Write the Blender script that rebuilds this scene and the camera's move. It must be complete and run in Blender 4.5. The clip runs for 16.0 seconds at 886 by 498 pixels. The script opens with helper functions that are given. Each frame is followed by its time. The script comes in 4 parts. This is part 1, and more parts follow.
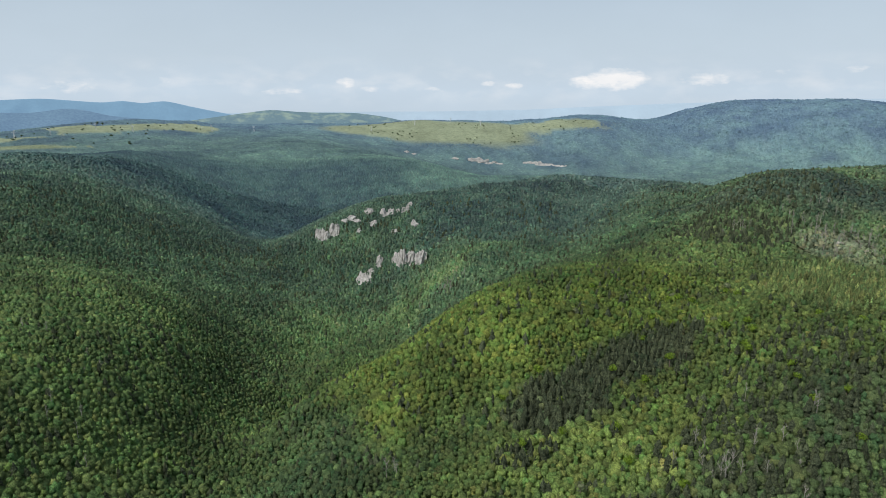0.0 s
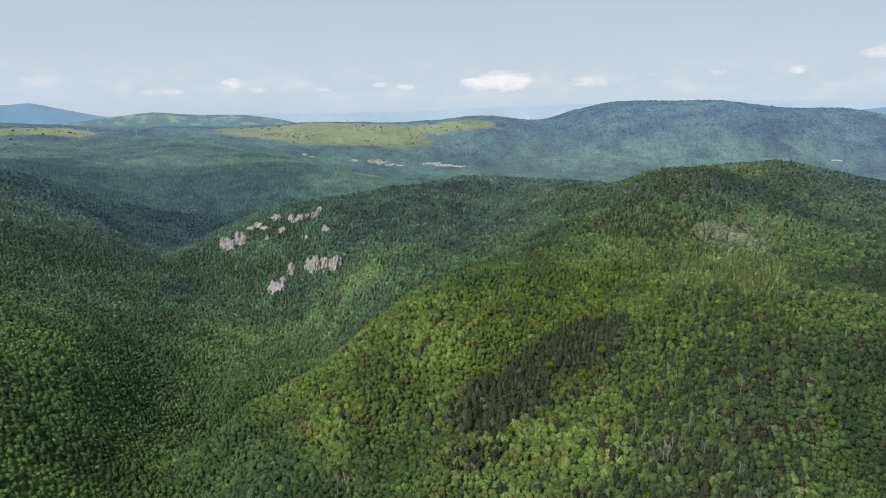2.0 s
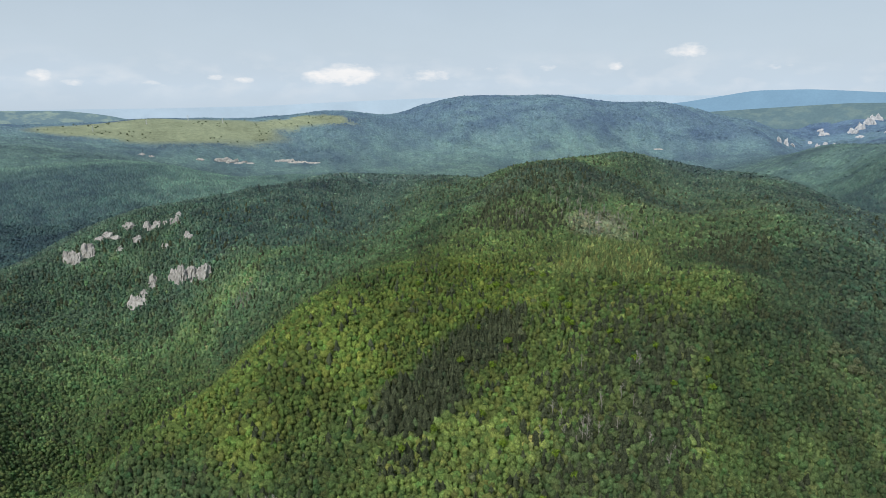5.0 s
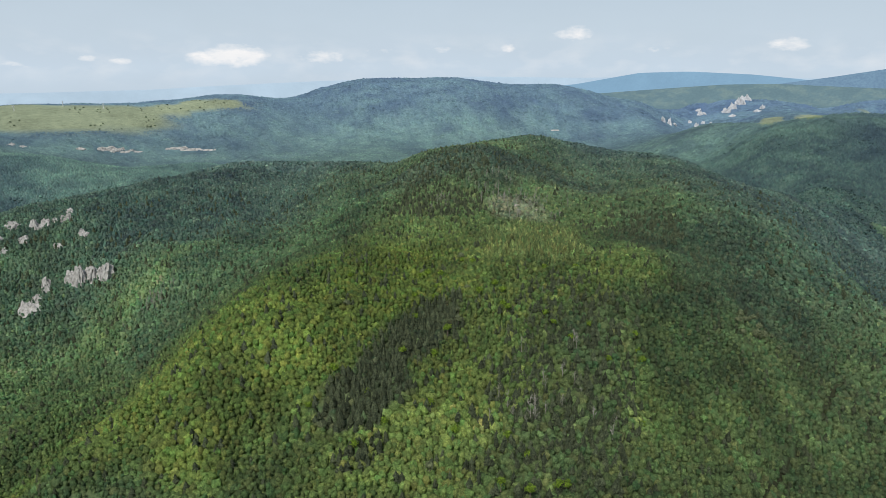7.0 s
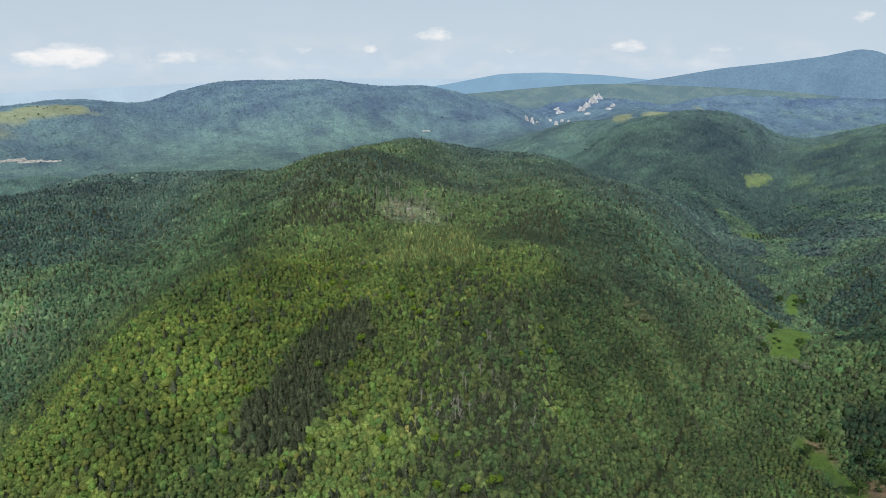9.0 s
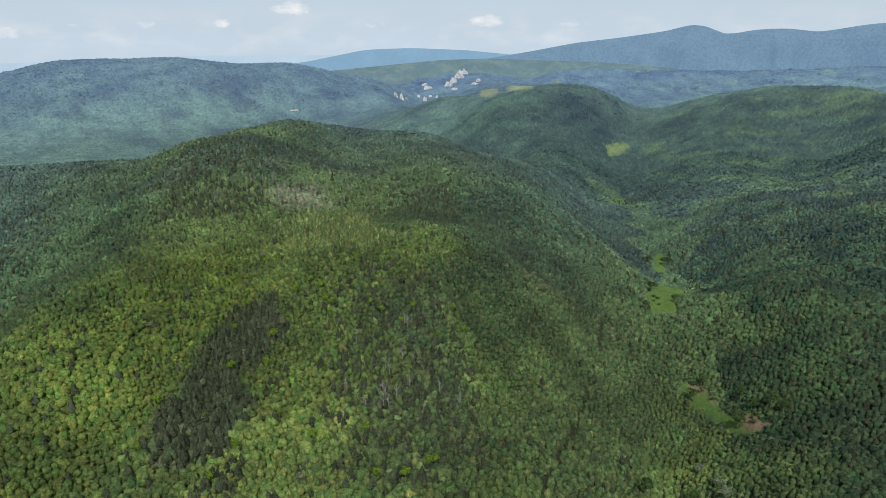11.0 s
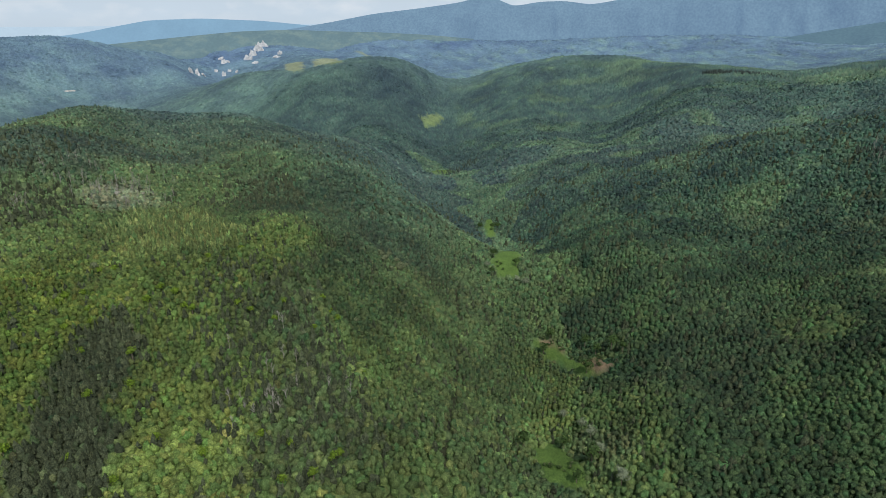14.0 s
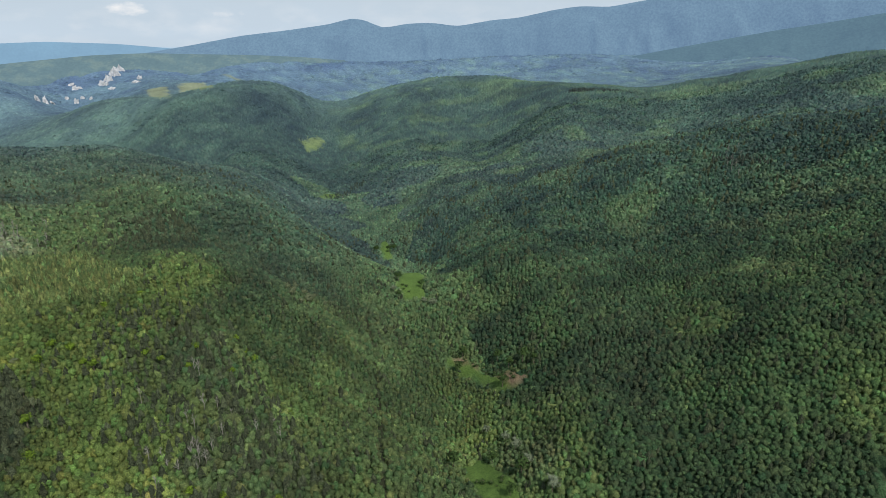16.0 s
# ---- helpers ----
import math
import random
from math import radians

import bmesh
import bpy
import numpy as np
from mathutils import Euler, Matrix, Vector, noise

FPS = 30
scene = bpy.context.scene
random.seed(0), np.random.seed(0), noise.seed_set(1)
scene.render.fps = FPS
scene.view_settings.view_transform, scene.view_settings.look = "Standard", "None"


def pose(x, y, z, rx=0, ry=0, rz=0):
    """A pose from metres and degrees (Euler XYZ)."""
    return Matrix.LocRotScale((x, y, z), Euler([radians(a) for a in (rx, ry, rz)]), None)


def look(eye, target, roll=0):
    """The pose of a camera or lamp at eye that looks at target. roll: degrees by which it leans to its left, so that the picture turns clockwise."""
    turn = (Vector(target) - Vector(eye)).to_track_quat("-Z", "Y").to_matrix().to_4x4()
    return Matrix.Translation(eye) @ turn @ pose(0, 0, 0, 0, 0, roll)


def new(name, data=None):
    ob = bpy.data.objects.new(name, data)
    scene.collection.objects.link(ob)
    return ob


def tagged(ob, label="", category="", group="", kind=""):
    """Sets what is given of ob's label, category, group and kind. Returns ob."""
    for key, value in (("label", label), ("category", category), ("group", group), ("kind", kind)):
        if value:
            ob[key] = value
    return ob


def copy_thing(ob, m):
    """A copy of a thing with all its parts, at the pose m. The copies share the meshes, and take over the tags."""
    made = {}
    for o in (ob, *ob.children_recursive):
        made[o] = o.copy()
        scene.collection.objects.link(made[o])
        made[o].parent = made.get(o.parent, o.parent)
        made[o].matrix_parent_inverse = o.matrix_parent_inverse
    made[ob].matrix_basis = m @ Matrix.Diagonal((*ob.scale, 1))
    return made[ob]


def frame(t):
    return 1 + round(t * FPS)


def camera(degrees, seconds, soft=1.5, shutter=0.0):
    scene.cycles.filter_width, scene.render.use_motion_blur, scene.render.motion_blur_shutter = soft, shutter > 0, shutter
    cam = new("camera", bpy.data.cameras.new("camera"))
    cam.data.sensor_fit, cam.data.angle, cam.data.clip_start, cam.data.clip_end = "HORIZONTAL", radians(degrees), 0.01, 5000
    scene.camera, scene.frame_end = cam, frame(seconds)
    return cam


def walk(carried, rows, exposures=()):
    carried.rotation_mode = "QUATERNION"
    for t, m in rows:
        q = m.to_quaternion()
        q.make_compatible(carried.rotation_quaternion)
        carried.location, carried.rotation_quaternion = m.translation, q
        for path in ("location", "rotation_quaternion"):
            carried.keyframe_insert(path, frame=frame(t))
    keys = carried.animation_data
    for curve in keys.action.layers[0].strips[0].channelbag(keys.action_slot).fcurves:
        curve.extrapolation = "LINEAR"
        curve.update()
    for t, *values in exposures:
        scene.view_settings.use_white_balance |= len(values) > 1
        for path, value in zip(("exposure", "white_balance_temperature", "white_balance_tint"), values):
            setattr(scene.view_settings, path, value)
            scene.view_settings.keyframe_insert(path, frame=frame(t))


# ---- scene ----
# The camera: seconds, metres, pitch, roll, yaw.
cam = camera(70.70, 16.0, soft=0.55)
ROWS = [
    (0.00, 0.00, 0.00, 250.00, -14.246, 0.158, -0.054),
    (0.50, -5.35, 0.92, 250.41, -14.229, 0.173, -2.474),
    (1.00, -10.72, 1.88, 250.87, -14.192, 0.146, -4.864),
    (1.50, -16.07, 2.95, 251.40, -14.199, 0.103, -7.253),
    (2.00, -21.39, 4.17, 252.03, -14.169, 0.087, -9.637),
    (2.50, -26.67, 5.54, 252.75, -14.131, 0.028, -11.977),
    (3.00, -31.92, 7.01, 253.52, -14.098, -0.028, -14.257),
    (3.50, -37.16, 8.52, 254.31, -14.065, -0.112, -16.543),
    (4.00, -42.13, 10.06, 255.06, -14.152, -0.159, -18.833),
    (4.50, -46.85, 11.67, 255.81, -14.374, -0.164, -21.123),
    (5.00, -51.40, 13.46, 256.58, -14.703, -0.145, -23.415),
    (5.50, -55.87, 15.51, 257.43, -15.115, -0.124, -25.711),
    (6.00, -60.37, 17.90, 258.37, -15.583, -0.118, -28.013),
    (6.50, -64.94, 20.64, 259.42, -16.031, -0.142, -30.303),
    (7.00, -69.52, 23.42, 260.50, -16.226, -0.187, -32.635),
    (7.50, -74.07, 26.25, 261.63, -16.156, -0.191, -35.447),
    (8.00, -78.59, 29.11, 262.82, -16.104, -0.037, -38.528),
    (8.50, -83.04, 31.95, 264.08, -16.052, 0.008, -41.552),
    (9.00, -87.45, 34.78, 265.37, -16.136, -0.075, -44.606),
    (9.50, -91.52, 38.24, 266.54, -16.450, -0.071, -47.660),
    (10.00, -95.21, 42.32, 267.61, -16.951, 0.022, -50.693),
    (10.50, -98.53, 46.80, 268.65, -17.570, 0.136, -53.702),
    (11.00, -101.52, 51.48, 269.74, -18.237, 0.202, -56.683),
    (11.50, -104.22, 56.12, 270.97, -18.882, 0.152, -59.630),
    (12.00, -106.69, 60.61, 272.36, -19.462, 0.005, -62.552),
    (12.50, -109.10, 65.11, 273.79, -20.055, 0.008, -65.482),
    (13.00, -111.37, 69.66, 275.27, -20.644, 0.032, -68.411),
    (13.50, -113.42, 74.29, 276.80, -20.790, -0.003, -71.344),
    (14.00, -115.24, 79.03, 278.37, -20.771, -0.035, -74.264),
    (14.50, -116.83, 83.88, 279.95, -20.101, 0.075, -77.193),
    (15.00, -118.28, 88.81, 281.53, -19.087, 0.138, -80.118),
    (15.50, -119.67, 93.77, 283.11, -19.107, 0.112, -83.002),
    (16.00, -121.01, 98.74, 284.70, -19.104, 0.138, -85.715),
]
walk(cam, [(t, pose(x, y, z, 90 + pitch, roll, yaw)) for t, x, y, z, pitch, roll, yaw in ROWS], exposures=[(0.0, 0.2), (16.0, 0.2)])

# ---- light ----
SUN_AZ, SUN_EL = 234.0, 52.0
world = bpy.data.worlds.new("sky")
scene.world = world
world.use_nodes = True
wn, wl = world.node_tree.nodes, world.node_tree.links
wn.clear()


def wmath(op, a, b=None, c=None, clamp=False):
    n = wn.new("ShaderNodeMath")
    n.operation, n.use_clamp = op, clamp
    for k, v in enumerate((a, b, c)):
        if v is None:
            continue
        if isinstance(v, (int, float)):
            n.inputs[k].default_value = v
        else:
            wl.new(v, n.inputs[k])
    return n.outputs[0]


sky = wn.new("ShaderNodeTexSky")
sky.sky_type, sky.sun_disc = "NISHITA", False
sky.sun_elevation, sky.sun_rotation = radians(SUN_EL), radians(SUN_AZ)
sky.altitude, sky.air_density, sky.dust_density, sky.ozone_density = 600, 1.0, 3.0, 1.2
geo = wn.new("ShaderNodeNewGeometry")
sep = wn.new("ShaderNodeSeparateXYZ")
tc = wn.new("ShaderNodeTexCoord")
wl.new(tc.outputs["Generated"], sep.inputs[0])
azimuth = wmath("MULTIPLY", wmath("ARCTAN2", sep.outputs[0], sep.outputs[1]), 180 / math.pi)
height = wmath("MULTIPLY", wmath("ARCSINE", sep.outputs[2]), 180 / math.pi)
comb = wn.new("ShaderNodeCombineXYZ")
wl.new(azimuth, comb.inputs[0])
wl.new(wmath("MULTIPLY", height, 2.2), comb.inputs[1])


def wnoise(scale, detail, rough=0.55):
    n = wn.new("ShaderNodeTexNoise")
    n.inputs["Scale"].default_value, n.inputs["Detail"].default_value, n.inputs["Roughness"].default_value = scale, detail, rough
    wl.new(comb.outputs[0], n.inputs["Vector"])
    return n.outputs[0]


puff, veil = wnoise(0.75, 7, 0.6), wnoise(0.11, 4)
# Small fair-weather clouds: heading, height, half-width and half-height in degrees, density.
clouds = None
for a, e, w, h, d in ((-29.9, 0.37, 3.2, 0.8, 0.5), (-23.3, 0.89, 1, 0.4, 0.6), (-13.9, -0, 2.6, 0.45, 0.6), (-8.4, 0.72, 1.2, 0.6, 0.75), (-6.4, 0.11, 1.6, 0.4, 0.6), (-0.5, 0.12, 1.6, 0.35, 0.5), (4, 0.58, 0.9, 0.35, 0.75), (6.3, 0.38, 1.1, 0.4, 0.75), (12.5, 0.87, 1.7, 0.5, 0.85), (15, 0.89, 3.4, 1.2, 1.15), (13.2, 0.58, 2.6, 0.7, 1), (22.1, 0.81, 3.2, 0.7, 0.7), (27.4, 1.39, 2.5, 0.4, 0.4), (32.4, 1.49, 1.3, 0.4, 0.6), (38.3, 1.63, 0.9, 0.5, 0.75), (43.9, 2.78, 2.1, 0.8, 0.85), (50.5, 1.55, 1.6, 0.5, 0.5), (60.5, 1.82, 2, 0.7, 0.85), (77, 3.68, 1.1, 0.6, 0.7), (68.2, 1.52, 2.5, 0.5, 0.4), (95.5, 3.52, 3, 0.8, 0.5), (-40, 0.8, 3, 0.8, 0.6), (-55, 2, 4, 1.2, 0.7), (112.6, 4.05, 4, 1, 0.6), (130, 4, 5, 1.5, 0.7), (165, 5, 6, 2, 0.7), (-90, 4, 6, 2, 0.7), (-140, 5, 6, 2, 0.7)):
    x = wmath("DIVIDE", wmath("SUBTRACT", azimuth, a), w)
    y = wmath("DIVIDE", wmath("SUBTRACT", height, e), h)
    m = wmath("MULTIPLY", wmath("SUBTRACT", 1.0, wmath("ADD", wmath("MULTIPLY", x, x), wmath("MULTIPLY", y, y)), clamp=True), d)
    clouds = m if clouds is None else wmath("MAXIMUM", clouds, m)
lump = wmath("MULTIPLY_ADD", wmath("SUBTRACT", puff, 0.5), 2.6, wmath("SUBTRACT", wmath("MULTIPLY", clouds, 1.5), 0.52))
lump = wmath("MULTIPLY", wmath("MULTIPLY", lump, 0.95, clamp=True), wmath("MULTIPLY", clouds, 2.4, clamp=True))
wisp = wmath("MULTIPLY", wmath("MULTIPLY", wmath("SUBTRACT", wnoise(0.28, 5, 0.5), 0.47, clamp=True), 1.3), wmath("SUBTRACT", 1.0, wmath("DIVIDE", wmath("ABSOLUTE", wmath("SUBTRACT", height, 0.6)), 2.4), clamp=True))
lump = wmath("ADD", wmath("MULTIPLY", lump, 0.85), wisp, clamp=True)
thin = wmath("MULTIPLY", wmath("SUBTRACT", veil, 0.42, clamp=True), 1.1)
low = wmath("SUBTRACT", 1.0, wmath("DIVIDE", wmath("ABSOLUTE", height), 13.0), clamp=True)
haze = wmath("ADD", wmath("MULTIPLY_ADD", low, 0.42, wmath("MULTIPLY", thin, 0.14)), 0.55, clamp=True)


def wmix(f, a, b):
    n = wn.new("ShaderNodeMix")
    n.data_type = "RGBA"
    wl.new(f, n.inputs[0])
    for k, v in ((6, a), (7, b)):
        if isinstance(v, tuple):
            n.inputs[k].default_value = (*v, 1)
        else:
            wl.new(v, n.inputs[k])
    return n.outputs[2]


SKY = 0.074
col = wmix(haze, sky.outputs[0], (6.8, 8.05, 9.3))
col = wmix(lump, col, (11.0, 10.9, 10.9))
bg = wn.new("ShaderNodeBackground")
bg.inputs[1].default_value = SKY
wl.new(col, bg.inputs[0])
wl.new(bg.outputs[0], wn.new("ShaderNodeOutputWorld").inputs[0])

sun = new("sun", bpy.data.lights.new("sun", "SUN"))
sun.data.energy, sun.data.angle, sun.data.color = 2.95, radians(1.2), (1.0, 0.96, 0.9)
sdir = Vector((math.sin(radians(SUN_AZ)) * math.cos(radians(SUN_EL)), math.cos(radians(SUN_AZ)) * math.cos(radians(SUN_EL)), math.sin(radians(SUN_EL))))
sun.matrix_world = look(sdir * 1000, (0, 0, 0))


# ---- materials ----
def material(name, rough=0.7, spec=0.2):
    m = bpy.data.materials.new(name)
    m.use_nodes = True
    b = m.node_tree.nodes["Principled BSDF"]
    b.inputs["Roughness"].default_value, b.inputs["Specular IOR Level"].default_value = rough, spec
    return m, m.node_tree.nodes, m.node_tree.links, b


def noise_of(n, l, scale, detail=4, rough=0.6):
    t = n.new("ShaderNodeTexCoord")
    k = n.new("ShaderNodeTexNoise")
    k.inputs["Scale"].default_value, k.inputs["Detail"].default_value, k.inputs["Roughness"].default_value = scale, detail, rough
    l.new(t.outputs["Object"], k.inputs["Vector"])
    return k.outputs[0]


def ramp(n, l, f, stops):
    r = n.new("ShaderNodeValToRGB")
    while len(r.color_ramp.elements) < len(stops):
        r.color_ramp.elements.new(0.5)
    for e, (p, c) in zip(r.color_ramp.elements, stops):
        e.position, e.color = p, (*c, 1)
    l.new(f, r.inputs[0])
    return r.outputs[0]


def mix(n, l, f, a, b, how="MIX"):
    k = n.new("ShaderNodeMix")
    k.data_type, k.blend_type = "RGBA", how
    for i, v in ((0, f), (6, a), (7, b)):
        if isinstance(v, (int, float)):
            k.inputs[i].default_value = v
        elif isinstance(v, tuple):
            k.inputs[i].default_value = (*v, 1)
        else:
            l.new(v, k.inputs[i])
    return k.outputs[2]


def bumped(n, l, b, f, strength, dist):
    k = n.new("ShaderNodeBump")
    k.inputs["Strength"].default_value, k.inputs["Distance"].default_value = strength, dist
    l.new(f, k.inputs["Height"])
    l.new(k.outputs[0], b.inputs["Normal"])


def leaf_material(name, rough=1.0):
    """Leaves: the colour of each tree, varied from spray to spray and by fine mottling."""
    m, n, l, b = material(name, 0.75, 0.1)
    at = n.new("ShaderNodeAttribute")
    at.attribute_name = "tint"
    g = n.new("ShaderNodeNewGeometry")
    spray = ramp(n, l, g.outputs["Random Per Island"], [(0.0, (0.8, 0.82, 0.8)), (0.5, (1.0, 1.0, 1.0)), (1.0, (1.22, 1.2, 1.14))])
    c = mix(n, l, 1.0, at.outputs["Color"], spray, "MULTIPLY")
    mott = ramp(n, l, noise_of(n, l, 1.6, 4, 0.75), [(0.4, (1 - 0.4 * rough, 1 - 0.38 * rough, 1 - 0.4 * rough)), (0.6, (1 + 0.45 * rough, 1 + 0.41 * rough, 1 + 0.32 * rough))])
    c = mix(n, l, 1.0, c, mott, "MULTIPLY")
    c = mix(n, l, 1.0, c, ramp(n, l, noise_of(n, l, 0.42, 4, 0.7), [(0.36, (0.8, 0.81, 0.82)), (0.64, (1.22, 1.2, 1.14))]), "MULTIPLY")
    l.new(c, b.inputs["Base Color"])
    bumped(n, l, b, noise_of(n, l, 1.1, 4, 0.7), 0.75 * rough, 1.3)
    tr = n.new("ShaderNodeBsdfTranslucent")
    l.new(c, tr.inputs[0])
    ms = n.new("ShaderNodeMixShader")
    ms.inputs[0].default_value = 0.3
    l.new(b.outputs[0], ms.inputs[1])
    l.new(tr.outputs[0], ms.inputs[2])
    l.new(ms.outputs[0], n["Material Output"].inputs[0])
    return m


def plain_material(name, stops, scale, rough=0.85, bump=0.0, bscale=1.0, bdist=0.1):
    m, n, l, b = material(name, rough, 0.15)
    c = ramp(n, l, noise_of(n, l, scale, 6), stops)
    fine = ramp(n, l, noise_of(n, l, scale * 9, 3), [(0.3, (0.8, 0.8, 0.8)), (0.7, (1.2, 1.2, 1.2))])
    l.new(mix(n, l, 1.0, c, fine, "MULTIPLY"), b.inputs["Base Color"])
    if bump:
        bumped(n, l, b, noise_of(n, l, bscale, 6), bump, bdist)
    return m


def haze_material(name, color, glow, amount, mottle=1.0, field=None):
    """The far ranges: a backdrop with the air's blue haze put into its base colour and glow."""
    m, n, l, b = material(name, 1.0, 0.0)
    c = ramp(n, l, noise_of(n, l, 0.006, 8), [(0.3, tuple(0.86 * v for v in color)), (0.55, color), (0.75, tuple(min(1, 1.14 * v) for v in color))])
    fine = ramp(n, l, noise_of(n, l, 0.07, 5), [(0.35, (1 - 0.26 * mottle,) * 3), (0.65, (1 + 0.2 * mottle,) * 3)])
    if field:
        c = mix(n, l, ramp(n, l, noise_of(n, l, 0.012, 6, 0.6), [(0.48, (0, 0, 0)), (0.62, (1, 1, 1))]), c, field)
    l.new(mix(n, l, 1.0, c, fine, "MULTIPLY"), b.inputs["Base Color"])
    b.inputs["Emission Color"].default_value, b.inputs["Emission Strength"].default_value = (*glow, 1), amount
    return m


LEAF = leaf_material("leaves", 1.05)
NEEDLE = leaf_material("needles", 1.3)
# Leaves of the far woods: mottling kept weak for the low contrast of haze.
FAR_LEAF = leaf_material("far_leaves", 0.4)
BARK = plain_material("bark", [(0.3, (0.10, 0.08, 0.06)), (0.7, (0.24, 0.2, 0.16))], 1.5)
PALEBARK = plain_material("pale_bark", [(0.3, (0.2, 0.19, 0.16)), (0.7, (0.37, 0.35, 0.31))], 1.2)
# Pale gorge limestone, its colour lightened and blued further for haze.
HAZED_ROCK = plain_material("hazed_pale_limestone", [(0.3, (0.3, 0.31, 0.32)), (0.45, (0.46, 0.47, 0.48)), (0.68, (0.6, 0.6, 0.61))], 0.05, 0.9, 0.6, 0.2, 3.0)
ROCK = plain_material("limestone", [(0.3, (0.17, 0.165, 0.15)), (0.44, (0.34, 0.33, 0.31)), (0.68, (0.5, 0.49, 0.46))], 0.22, 0.9, 0.9, 0.6, 1.5)


def ground_material():
    """Leaf colour under the woods, turning to grass on the open meadows by the sheet's own cover map."""
    m, n, l, b = material("ground_cover", 0.95, 0.1)
    at = n.new("ShaderNodeAttribute")
    at.attribute_name = "tint"
    v = ramp(n, l, noise_of(n, l, 0.05, 8, 0.7), [(0.3, (0.72, 0.74, 0.72)), (0.5, (1, 1, 1)), (0.72, (1.3, 1.26, 1.2))])
    c = mix(n, l, 1.0, at.outputs["Color"], v, "MULTIPLY")
    l.new(c, b.inputs["Base Color"])
    leafy = ramp(n, l, noise_of(n, l, 0.9, 4, 0.7), [(0.35, (0.6, 0.62, 0.6)), (0.65, (1.25, 1.22, 1.15))])
    l.new(mix(n, l, 1.0, c, leafy, "MULTIPLY"), b.inputs["Base Color"])
    bumped(n, l, b, noise_of(n, l, 0.5, 6, 0.7), 0.9, 2.0)
    return m


GROUND = ground_material()

